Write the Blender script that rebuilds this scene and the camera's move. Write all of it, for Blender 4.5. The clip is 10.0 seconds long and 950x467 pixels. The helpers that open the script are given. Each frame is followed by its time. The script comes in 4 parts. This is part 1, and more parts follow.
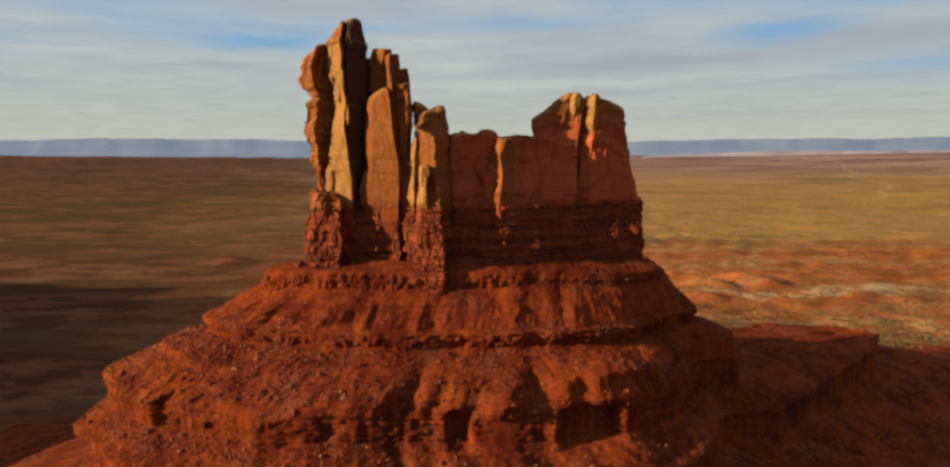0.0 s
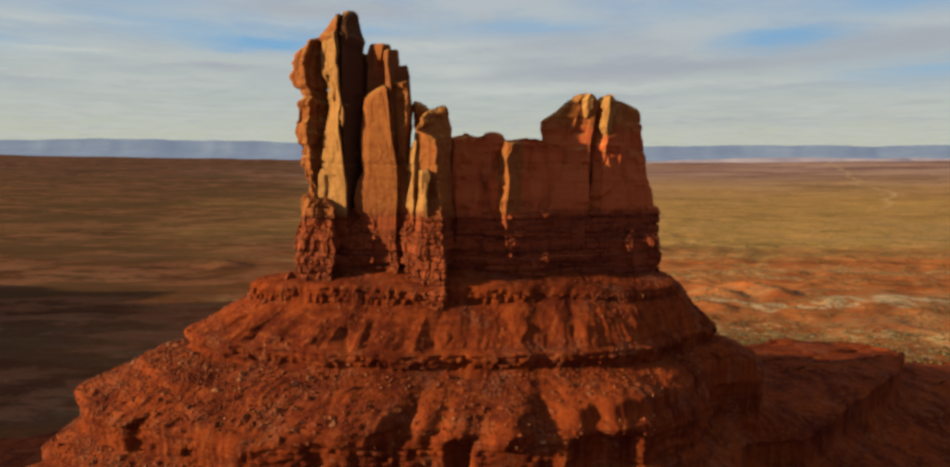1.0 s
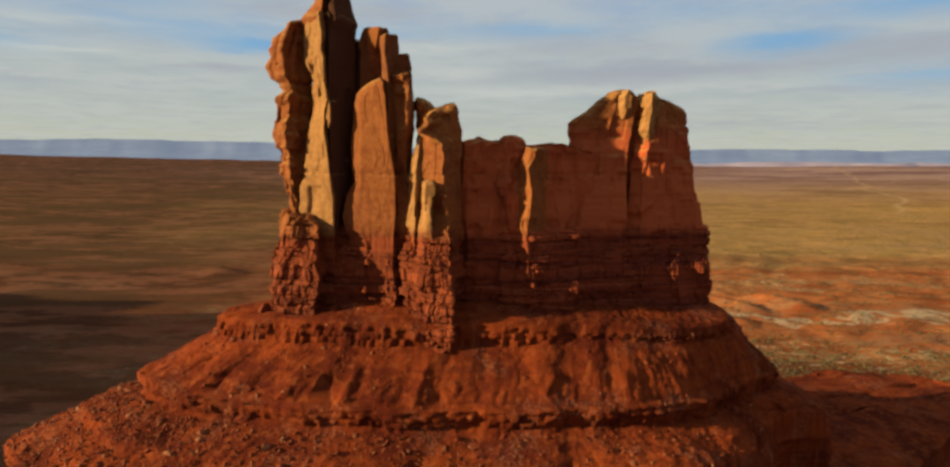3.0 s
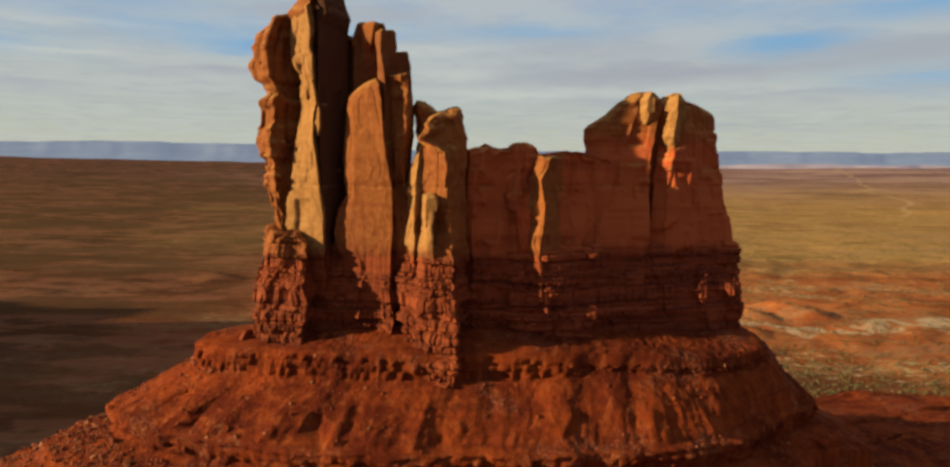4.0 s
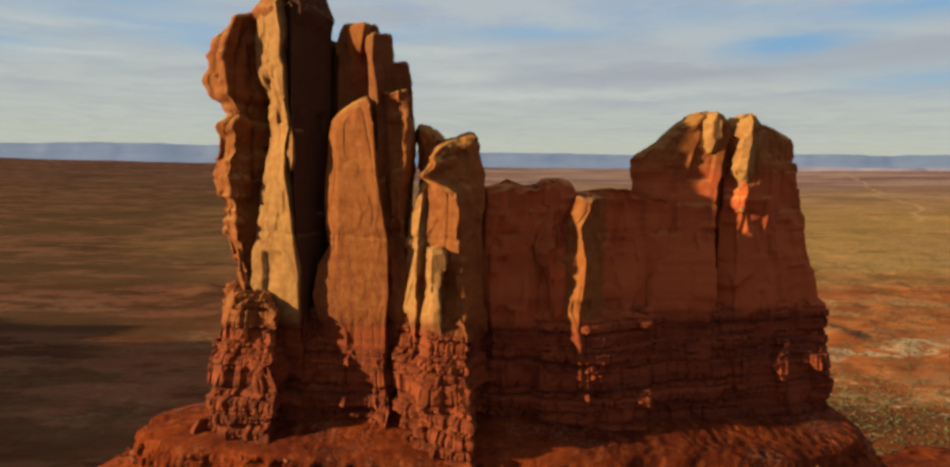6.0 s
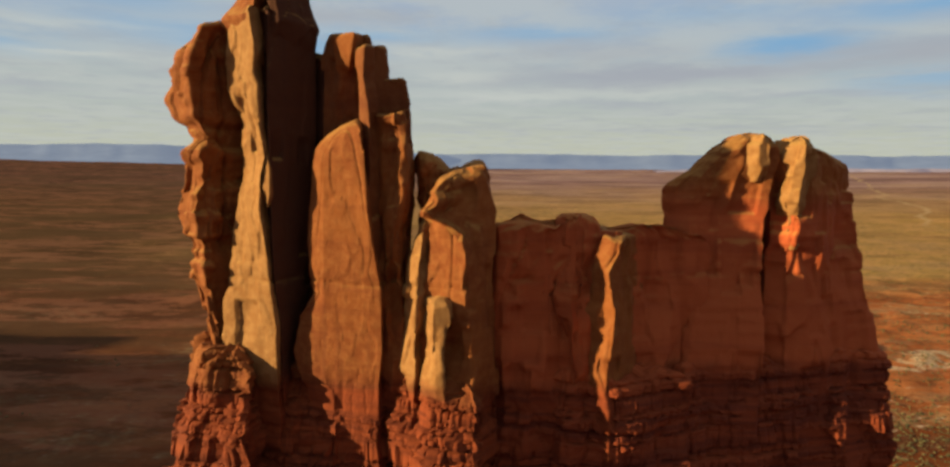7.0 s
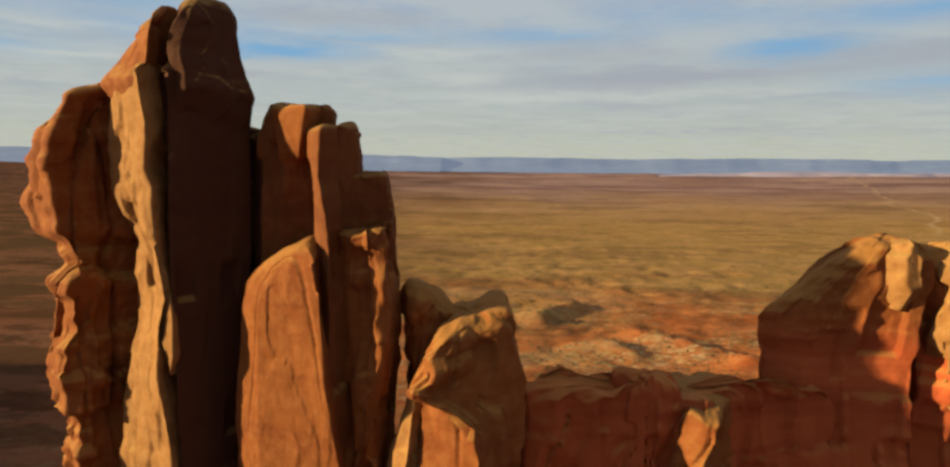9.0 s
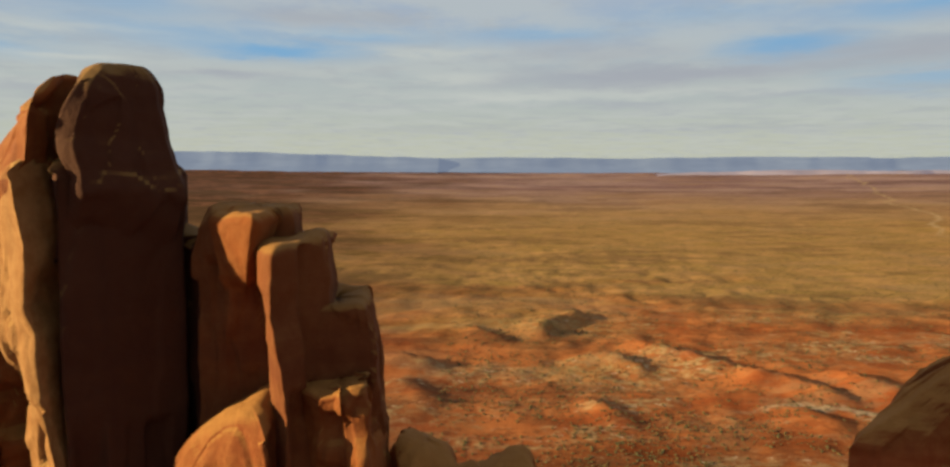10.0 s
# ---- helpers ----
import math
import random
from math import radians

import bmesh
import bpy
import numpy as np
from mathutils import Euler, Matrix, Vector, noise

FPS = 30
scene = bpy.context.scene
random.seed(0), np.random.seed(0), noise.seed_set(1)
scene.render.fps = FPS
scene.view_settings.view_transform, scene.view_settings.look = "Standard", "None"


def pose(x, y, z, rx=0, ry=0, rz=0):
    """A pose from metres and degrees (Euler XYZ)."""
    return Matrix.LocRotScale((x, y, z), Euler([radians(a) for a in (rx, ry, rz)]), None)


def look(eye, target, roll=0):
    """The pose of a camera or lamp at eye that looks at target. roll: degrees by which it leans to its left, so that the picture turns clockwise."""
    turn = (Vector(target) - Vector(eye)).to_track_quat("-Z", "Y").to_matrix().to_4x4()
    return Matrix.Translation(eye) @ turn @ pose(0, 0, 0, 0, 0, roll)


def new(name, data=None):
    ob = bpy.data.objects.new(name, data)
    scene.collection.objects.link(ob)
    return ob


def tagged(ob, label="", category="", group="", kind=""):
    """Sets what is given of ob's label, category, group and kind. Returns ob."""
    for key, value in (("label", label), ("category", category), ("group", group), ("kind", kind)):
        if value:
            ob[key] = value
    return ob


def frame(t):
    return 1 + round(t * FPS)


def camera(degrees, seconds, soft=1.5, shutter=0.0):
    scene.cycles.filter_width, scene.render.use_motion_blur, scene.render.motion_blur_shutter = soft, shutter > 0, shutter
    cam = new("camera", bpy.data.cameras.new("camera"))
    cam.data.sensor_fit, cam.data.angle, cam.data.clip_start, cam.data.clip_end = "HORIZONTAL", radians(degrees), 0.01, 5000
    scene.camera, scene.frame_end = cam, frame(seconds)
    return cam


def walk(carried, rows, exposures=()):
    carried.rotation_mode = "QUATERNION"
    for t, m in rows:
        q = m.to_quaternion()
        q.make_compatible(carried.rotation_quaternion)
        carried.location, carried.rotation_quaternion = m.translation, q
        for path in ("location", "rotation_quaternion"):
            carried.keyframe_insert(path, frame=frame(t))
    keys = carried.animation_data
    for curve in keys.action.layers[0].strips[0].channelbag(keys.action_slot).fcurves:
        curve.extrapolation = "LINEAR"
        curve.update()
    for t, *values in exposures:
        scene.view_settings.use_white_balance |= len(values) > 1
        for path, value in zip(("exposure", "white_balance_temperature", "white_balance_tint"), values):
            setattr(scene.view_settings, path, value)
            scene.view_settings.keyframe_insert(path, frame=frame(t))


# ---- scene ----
import functools

# The drone's path: seconds, place, yaw to the left, pitch up, lean.
cam = camera(72.8, 10.0, soft=2.7)
PATH = [
    (0.0, 0.00, 0.00, 120.00, -0.07, -7.53, -0.33),
    (0.5, -0.28, 7.19, 120.01, -0.05, -7.36, -0.03),
    (1.0, -0.81, 14.63, 120.08, 0.01, -7.20, 0.21),
    (1.5, -1.59, 22.40, 120.16, 0.05, -7.11, 0.38),
    (2.0, -2.43, 30.36, 120.32, 0.08, -7.08, 0.45),
    (2.5, -3.12, 38.31, 120.67, 0.12, -7.06, 0.50),
    (4.0, -4.94, 61.58, 122.76, 0.25, -6.85, 0.56),
    (4.5, -5.62, 69.20, 123.91, 0.27, -6.79, 0.52),
    (5.0, -6.41, 76.80, 125.40, 0.31, -6.73, 0.57),
    (5.5, -7.22, 84.41, 127.03, 0.37, -6.75, 0.61),
    (7.0, -9.20, 107.42, 133.07, 0.51, -6.70, 0.59),
    (7.5, -9.68, 115.23, 135.57, 0.58, -6.63, 0.49),
    (8.0, -10.07, 123.08, 138.28, 0.64, -6.59, 0.54),
    (8.5, -10.48, 130.85, 141.26, 0.64, -6.57, 0.68),
    (9.0, -11.08, 138.63, 144.55, 0.61, -6.55, 0.72),
    (9.5, -11.80, 146.31, 147.88, 0.56, -6.64, 0.58),
    (10.0, -12.39, 154.50, 152.09, 0.42, -6.60, 0.25),
]


def aim(x, y, z, yaw, pitch, roll):
    """A camera pose from a heading: yaw to the left of +y, pitch up, roll as in look()."""
    return pose(x, y, z, 0, 0, yaw) @ pose(0, 0, 0, 90 + pitch) @ pose(0, 0, 0, 0, 0, roll)


walk(cam, [(t, aim(*row)) for t, *row in PATH])

# ---- light ----
SUN_AZ, SUN_EL = 14.6, 13.0  # degrees in front of due left, and above the horizon
to_sun = Vector((-math.cos(radians(SUN_EL)) * math.cos(radians(SUN_AZ)), -math.cos(radians(SUN_EL)) * math.sin(radians(SUN_AZ)), math.sin(radians(SUN_EL))))
sun_data = bpy.data.lights.new("sun", "SUN")
sun_data.energy, sun_data.angle, sun_data.color = 4.2, radians(0.9), (1.0, 0.80, 0.42)
sun = new("sun", sun_data)
sun.matrix_world = look(tuple(to_sun * 900), (0, 0, 0))
scene.view_settings.exposure = 1.52


def nodes_of(tree):
    """Short makers of nodes and links for one node tree."""
    def node(kind, links=(), **values):
        n = tree.nodes.new(kind)
        for key, value in values.items():
            setattr(n, key, value)
        for slot, value in dict(links).items():
            if hasattr(value, "is_output"):
                tree.links.new(value, n.inputs[slot])
            else:
                n.inputs[slot].default_value = value
        return n
    def maths(op, a, b=0.0, c=0.0, clamp=False):
        return node("ShaderNodeMath", {0: a, 1: b, 2: c}, operation=op, use_clamp=clamp).outputs[0]
    def mix(f, a, b):
        n = node("ShaderNodeMix", {0: f, 6: a, 7: b}, data_type="RGBA")
        return n.outputs[2]
    def fit01(v, lo, hi):
        return node("ShaderNodeMapRange", {0: v, 1: lo, 2: hi}, interpolation_type="SMOOTHSTEP").outputs[0]
    def grain(vec, size, detail=4.0, rough=0.55, squash=(1, 1, 1)):
        m = node("ShaderNodeMapping", {0: vec, 3: tuple(s / size for s in squash)})
        return node("ShaderNodeTexNoise", {"Vector": m.outputs[0], "Scale": 1.0, "Detail": detail, "Roughness": rough}).outputs[0]
    return node, maths, mix, fit01, grain


# Evening sky: clear air with thin streaks of cloud drawn out towards the horizon.
world = bpy.data.worlds.new("sky")
scene.world, world.use_nodes = world, True
wt = world.node_tree
wt.nodes.clear()
node, maths, mix, fit01, grain = nodes_of(wt)
sky = node("ShaderNodeTexSky", sky_type="NISHITA", sun_disc=False, sun_elevation=radians(SUN_EL), sun_rotation=radians(270 - SUN_AZ), altitude=1500.0, dust_density=1.2)
way = node("ShaderNodeTexCoord").outputs["Generated"]
xyz = node("ShaderNodeSeparateXYZ", {0: way})
up = maths("MAXIMUM", xyz.outputs[2], 0.0)
lift = maths("ADD", up, 0.045)
flat = node("ShaderNodeCombineXYZ", {0: maths("DIVIDE", xyz.outputs[0], lift), 1: maths("DIVIDE", xyz.outputs[1], lift), 2: 3.7}).outputs[0]
veil = grain(flat, 4.2, 6, 0.55, (0.7, 1.0, 1))
streak = grain(flat, 0.8, 8, 0.62, (1.1, 1.0, 1))
deg = 180 / math.pi
bearing = maths("MULTIPLY", maths("ARCTAN2", xyz.outputs[0], xyz.outputs[1]), deg)
rise = maths("MULTIPLY", maths("ARCSINE", xyz.outputs[2]), deg)
# Wind-drawn edges: the clouds' own bearings and heights are pulled about by the streaks.
bearing = maths("ADD", bearing, maths("MULTIPLY", maths("SUBTRACT", grain(flat, 1.6, 5, 0.6), 0.5), 12.0))
rise = maths("ADD", rise, maths("SUBTRACT", maths("MULTIPLY", streak, 2.4), 0.35))


def drifts(rows):
    """Long soft patches of cloud or clear sky: bearing, height, half length, half thickness in degrees, and weight."""
    total = None
    for at, high, long_, thick, weight in rows:
        a = maths("DIVIDE", maths("SUBTRACT", bearing, at), long_)
        b = maths("DIVIDE", maths("SUBTRACT", rise, high), thick)
        far = maths("ADD", maths("MULTIPLY", a, a), maths("MULTIPLY", b, b))
        soft = maths("MULTIPLY", maths("EXPONENT", maths("MULTIPLY", far, -1.0)), weight)
        total = soft if total is None else maths("ADD", total, soft)
    return maths("MINIMUM", total, 1.0)


gaps = drifts([(-16, 9.7, 6, 0.65, 1.0), (-25, 10.6, 8, 1.0, 0.55), (-36, 8.7, 5, 0.6, 0.6), (-10, 11.1, 5, 0.5, 0.7), (25, 9.7, 4.5, 1.0, 1.0),
               (34, 11.7, 6, 0.7, 0.8), (35, 6.9, 6, 1.0, 0.6), (4, 11.4, 7, 0.7, 0.6), (-28, 12.7, 7, 0.9, 0.6), (20, 12.6, 9, 0.8, 0.35)])
greys = drifts([(20, 8.1, 9, 0.65, 0.9), (33, 8.9, 6, 0.9, 0.9), (9, 7.6, 9, 0.9, 0.8), (-20, 7.8, 4.5, 0.4, 0.8), (27, 6.1, 6, 0.35, 0.6), (-36, 5.9, 4, 0.4, 0.5),
                (12, 5.4, 5, 0.35, 0.6), (20, 3.4, 15, 0.3, 0.4), (-34, 12.9, 6, 0.8, 0.6), (-14, 12.6, 6, 0.7, 0.7), (10, 9.9, 9, 0.7, 0.5), (-5, 3.3, 8, 0.25, 0.3)])
whites = drifts([(-30.8, 8.4, 3.5, 0.4, 0.9), (-4.5, 10.0, 6, 0.35, 0.7), (-2, 7.9, 4, 0.45, 0.8), (3, 6.1, 9, 0.5, 0.9), (-32, 10.4, 7, 0.4, 0.6), (18, 6.5, 10, 0.35, 0.5), (-14, 11.2, 8, 0.3, 0.4)])
base = mix(fit01(up, 0.0, 0.10), (5.2, 5.4, 4.35, 1), (4.5, 5.0, 4.9, 1))
base = mix(fit01(up, 0.09, 0.22), base, (3.7, 4.5, 5.5, 1))
base = mix(maths("MULTIPLY", fit01(streak, 0.40, 0.62), 0.5), base, (5.3, 5.6, 5.3, 1))
base = mix(maths("MULTIPLY", fit01(grain(flat, 0.45, 6, 0.6), 0.48, 0.66), 0.4), base, (4.0, 4.3, 4.55, 1))
cloud = mix(gaps, base, (2.1, 4.1, 6.3, 1))
cloud = mix(maths("MULTIPLY", greys, 0.85), cloud, (3.7, 3.95, 4.45, 1))
cloud = mix(maths("MULTIPLY", whites, 0.8), cloud, (5.7, 6.0, 5.6, 1))
# Higher up the sheet of cloud thickens, brightens and breaks to clear air.
sheet = maths("ADD", maths("MULTIPLY", veil, 0.72), maths("MULTIPLY", streak, 0.28))
clear = mix(fit01(sheet, 0.41, 0.58), sky.outputs[0], (7.8, 8.0, 7.8, 1))
hazed = mix(fit01(up, 0.24, 0.5), cloud, clear)
back = node("ShaderNodeBackground", {0: hazed, 1: 0.0343})
wt.links.new(back.outputs[0], node("ShaderNodeOutputWorld").inputs[0])


# ---- materials ----
def material(name, build, rough=0.9, sheen=0.15):
    mat = bpy.data.materials.new(name)
    mat.use_nodes = True
    tree = mat.node_tree
    tree.nodes.clear()
    node, maths, mix, fit01, grain = nodes_of(tree)
    where = node("ShaderNodeNewGeometry").outputs["Position"]
    colour, height, depth = build(node, maths, mix, fit01, grain, where)
    bump = node("ShaderNodeBump", {"Height": height, "Strength": 1.0, "Distance": depth})
    skin = node("ShaderNodeBsdfPrincipled", {"Base Color": colour, "Roughness": rough, "Normal": bump.outputs[0]})
    skin.inputs["Specular IOR Level"].default_value = sheen
    tree.links.new(skin.outputs[0], node("ShaderNodeOutputMaterial").inputs[0])
    return mat


def cliff_look(node, maths, mix, fit01, grain, where, fresh=0.0, varnish=0.0, ruddy=0.0):
    """Massive tan-orange sandstone over thin dark red beds, with varnish streaks."""
    z = node("ShaderNodeSeparateXYZ", {0: where}).outputs[2]
    wob = maths("MULTIPLY", maths("SUBTRACT", grain(where, 9, 4), 0.5), 5.0)
    level = maths("ADD", z, wob)
    broad = fit01(grain(where, 14, 4, 0.6), 0.35, 0.65)
    fine = grain(where, 1.1, 6, 0.65)
    upper = mix(broad, (0.141, 0.036, 0.0084, 1), (0.172, 0.050, 0.0106, 1))
    upper = mix(fit01(fine, 0.35, 0.7), upper, (0.196, 0.066, 0.0182, 1))
    beds = grain(where, 2.2, 4, 0.6, (0.06, 0.06, 1.0))
    upper = mix(maths("MULTIPLY", fit01(beds, 0.5, 0.68), 0.45), upper, (0.112, 0.026, 0.0068, 1))
    run = grain(where, 1.9, 5, 0.6, (1, 1, 0.06))
    upper = mix(maths("MULTIPLY", fit01(run, 0.54, 0.72), 0.38), upper, (0.062, 0.015, 0.0068, 1))
    thin = grain(where, 1.4, 4, 0.65, (0.05, 0.05, 1.0))
    lower = mix(fit01(thin, 0.38, 0.62), (0.081, 0.015, 0.005, 1), (0.156, 0.031, 0.009, 1))
    lower = mix(maths("MULTIPLY", fit01(fine, 0.45, 0.75), 0.5), lower, (0.188, 0.040, 0.010, 1))
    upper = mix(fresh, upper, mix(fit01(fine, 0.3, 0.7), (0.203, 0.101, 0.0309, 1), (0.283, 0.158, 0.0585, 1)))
    red_part = maths("MULTIPLY", fit01(level, 131.0, 124.0), ruddy)
    upper = mix(red_part, upper, mix(fit01(beds, 0.4, 0.65), (0.318, 0.065, 0.0207, 1), (0.261, 0.048, 0.0160, 1)))
    lower = mix(0.6 * ruddy, lower, mix(fit01(thin, 0.4, 0.6), (0.088, 0.016, 0.009, 1), (0.163, 0.030, 0.011, 1)))
    coat = fit01(maths("ADD", grain(where, 6, 5, 0.6, (1, 1, 0.25)), 0.3 * varnish), 0.45, 0.62)
    upper = mix(maths("MULTIPLY", coat, varnish), upper, (0.034, 0.013, 0.008, 1))
    # Upward faces paled towards tan: some of the tops' sunlight put into the colour.
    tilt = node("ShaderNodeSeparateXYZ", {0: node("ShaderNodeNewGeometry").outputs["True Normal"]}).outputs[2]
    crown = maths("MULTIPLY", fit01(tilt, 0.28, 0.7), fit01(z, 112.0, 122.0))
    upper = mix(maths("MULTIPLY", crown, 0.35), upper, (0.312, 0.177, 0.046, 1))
    colour = mix(fit01(level, 101.5, 105.0), lower, upper)
    height = maths("ADD", maths("MULTIPLY", fine, 0.7), maths("ADD", maths("MULTIPLY", grain(where, 0.35, 5, 0.6), 0.35), maths("MULTIPLY", grain(where, 0.8, 4, 0.6, (0.12, 0.12, 1)), 0.5)))
    return colour, height, 0.14


def talus_look(node, maths, mix, fit01, grain, where):
    """Brick-red shale debris: maroon and ochre patches, washed streaks down the slopes, paler rubble."""
    broad = fit01(grain(where, 13, 6, 0.62), 0.36, 0.64)
    fine = grain(where, 0.9, 6, 0.7)
    colour = mix(broad, (0.067, 0.011, 0.0045, 1), (0.160, 0.029, 0.0074, 1))
    wash = grain(where, 1.6, 5, 0.6, (1, 1, 0.10))
    colour = mix(maths("MULTIPLY", fit01(wash, 0.50, 0.66), 0.55), colour, (0.209, 0.052, 0.0149, 1))
    colour = mix(maths("MULTIPLY", fit01(wash, 0.46, 0.34), 0.5), colour, (0.047, 0.009, 0.0060, 1))
    thin = grain(where, 1.8, 4, 0.6, (0.05, 0.05, 1.0))
    colour = mix(maths("MULTIPLY", fit01(thin, 0.5, 0.66), 0.5), colour, (0.061, 0.010, 0.0060, 1))
    colour = mix(maths("MULTIPLY", fit01(fine, 0.58, 0.72), 0.6), colour, (0.200, 0.060, 0.0283, 1))
    patch = maths("MULTIPLY", fit01(grain(where, 9, 4, 0.6), 0.52, 0.64), fit01(grain(where, 0.55, 4, 0.7), 0.50, 0.62))
    colour = mix(maths("MULTIPLY", patch, 0.6), colour, (0.214, 0.102, 0.0625, 1))
    colour = mix(maths("MULTIPLY", fit01(grain(where, 0.5, 3, 0.6), 0.60, 0.70), 0.6), colour, (0.033, 0.008, 0.0060, 1))
    height = maths("ADD", maths("MULTIPLY", fine, 0.8), maths("ADD", maths("MULTIPLY", grain(where, 0.3, 4, 0.6), 0.3), maths("MULTIPLY", wash, 0.6)))
    return colour, height, 0.55


def plain_look(node, maths, mix, fit01, grain, where):
    """Desert floor: red earth near the butte, pale washes, olive grass further out, far haze painted in as mauve."""
    xyz = node("ShaderNodeSeparateXYZ", {0: where})
    x, y = xyz.outputs[0], xyz.outputs[1]
    big = grain(where, 420, 5, 0.55)
    mid = grain(where, 30, 7, 0.66, (0.5, 1, 1))
    small = grain(where, 7, 5, 0.65)
    red = mix(fit01(mid, 0.38, 0.62), (0.229, 0.059, 0.019, 1), (0.330, 0.110, 0.036, 1))
    pale = mix(fit01(small, 0.4, 0.65), (0.235, 0.125, 0.048, 1), (0.364, 0.261, 0.132, 1))
    wash = grain(where, 80, 6, 0.66, (0.3, 1, 1))
    band = maths("MULTIPLY", fit01(wash, 0.50, 0.60), fit01(small, 0.36, 0.60))
    red = mix(maths("MULTIPLY", band, 0.75), red, pale)
    grass = mix(fit01(mid, 0.36, 0.66), (0.239, 0.139, 0.046, 1), (0.336, 0.179, 0.071, 1))
    grass = mix(maths("MULTIPLY", fit01(small, 0.5, 0.68), 0.4), grass, (0.071, 0.060, 0.020, 1))
    reach = maths("ADD", y, maths("ADD", maths("MULTIPLY", maths("SUBTRACT", big, 0.5), 900.0), maths("MULTIPLY", maths("SUBTRACT", wash, 0.5), 500.0)))
    colour = mix(fit01(reach, 620.0, 980.0), red, grass)
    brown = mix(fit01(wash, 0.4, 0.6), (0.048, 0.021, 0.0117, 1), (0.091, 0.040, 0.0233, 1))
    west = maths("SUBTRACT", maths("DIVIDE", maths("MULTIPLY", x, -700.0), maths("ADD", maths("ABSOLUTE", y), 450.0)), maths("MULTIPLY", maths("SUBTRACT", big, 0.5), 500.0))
    apron = node("ShaderNodeVectorMath", {0: where, 1: (110.0, 230.0, 0.0)}, operation="DISTANCE").outputs[1]
    apron = maths("ADD", apron, maths("MULTIPLY", maths("SUBTRACT", wash, 0.5), 220.0))
    colour = mix(maths("MULTIPLY", fit01(apron, 330.0, 200.0), 0.9), colour, mix(fit01(mid, 0.36, 0.62), (0.071, 0.016, 0.005, 1), (0.124, 0.033, 0.011, 1)))
    # Mauve grows with distance: aerial haze put into the floor's colour.
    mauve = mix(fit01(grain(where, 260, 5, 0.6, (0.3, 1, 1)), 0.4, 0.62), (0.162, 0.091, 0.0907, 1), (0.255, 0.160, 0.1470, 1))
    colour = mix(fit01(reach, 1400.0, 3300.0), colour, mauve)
    streaks = grain(where, 34, 7, 0.74, (0.4, 1, 1))
    colour = mix(maths("MULTIPLY", fit01(streaks, 0.53, 0.60), 0.2), colour, (0.045, 0.032, 0.016, 1))
    colour = mix(maths("MULTIPLY", fit01(streaks, 0.45, 0.39), 0.25), colour, (0.242, 0.144, 0.070, 1))
    bars = grain(where, 150, 8, 0.74, (0.3, 1, 1))
    colour = mix(maths("MULTIPLY", fit01(bars, 0.52, 0.57), 0.36), colour, (0.061, 0.034, 0.022, 1))
    colour = mix(maths("MULTIPLY", fit01(bars, 0.46, 0.41), 0.4), colour, (0.244, 0.147, 0.077, 1))
    bed = maths("ADD", maths("SUBTRACT", y, maths("MULTIPLY", x, 0.10)), maths("MULTIPLY", maths("SUBTRACT", grain(where, 110, 4, 0.6), 0.5), 160.0))
    bed = fit01(maths("ABSOLUTE", maths("SUBTRACT", bed, 522.0)), 9.0, 3.0)
    bed = maths("MULTIPLY", maths("MULTIPLY", bed, fit01(small, 0.34, 0.52)), fit01(x, 130.0, 210.0))
    colour = mix(maths("MULTIPLY", bed, 0.8), colour, (0.391, 0.284, 0.173, 1))
    track = maths("SUBTRACT", maths("SUBTRACT", y, 2153.0), maths("MULTIPLY", maths("SUBTRACT", x, 1315.0), 2.12))
    track = maths("ADD", track, maths("MULTIPLY", maths("SUBTRACT", big, 0.5), 600.0))
    track = maths("MULTIPLY", fit01(maths("ABSOLUTE", track), 22.0, 10.0), fit01(y, 1300.0, 1700.0))
    colour = mix(maths("MULTIPLY", track, 0.6), colour, (0.330, 0.220, 0.120, 1))
    spots = grain(where, 3.2, 3, 0.6)
    colour = mix(maths("MULTIPLY", fit01(spots, 0.63, 0.72), 0.6), colour, (0.044, 0.034, 0.018, 1))
    # Thin dark lines paint the shade of small gullies onto the red earth.
    rill = maths("ABSOLUTE", maths("SUBTRACT", grain(where, 46, 6, 0.62, (0.7, 1, 1)), 0.5))
    near_red = fit01(reach, 980.0, 620.0)
    rill = maths("MULTIPLY", maths("MULTIPLY", fit01(rill, 0.030, 0.008), fit01(mid, 0.40, 0.55)), near_red)
    colour = mix(maths("MULTIPLY", rill, 0.35), colour, (0.051, 0.018, 0.011, 1))
    chalk = maths("MULTIPLY", maths("MULTIPLY", fit01(grain(where, 5.5, 4, 0.6, (0.6, 1, 1)), 0.60, 0.67), fit01(wash, 0.48, 0.58)), near_red)
    colour = mix(maths("MULTIPLY", chalk, 0.9), colour, (0.407, 0.275, 0.173, 1))
    flecks = grain(where, 11, 6, 0.78, (0.8, 1, 1))
    colour = mix(maths("MULTIPLY", fit01(flecks, 0.55, 0.64), 0.32), colour, (0.056, 0.026, 0.013, 1))
    colour = mix(maths("MULTIPLY", fit01(flecks, 0.43, 0.35), 0.4), colour, (0.268, 0.155, 0.077, 1))
    # Western floor: brown scrubby soil, with some of its shade put into the colour.
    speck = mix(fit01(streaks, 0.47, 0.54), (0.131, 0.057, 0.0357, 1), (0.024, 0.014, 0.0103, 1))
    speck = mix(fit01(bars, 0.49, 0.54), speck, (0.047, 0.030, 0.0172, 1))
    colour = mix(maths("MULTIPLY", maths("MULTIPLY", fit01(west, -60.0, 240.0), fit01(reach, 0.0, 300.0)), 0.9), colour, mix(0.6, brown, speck))
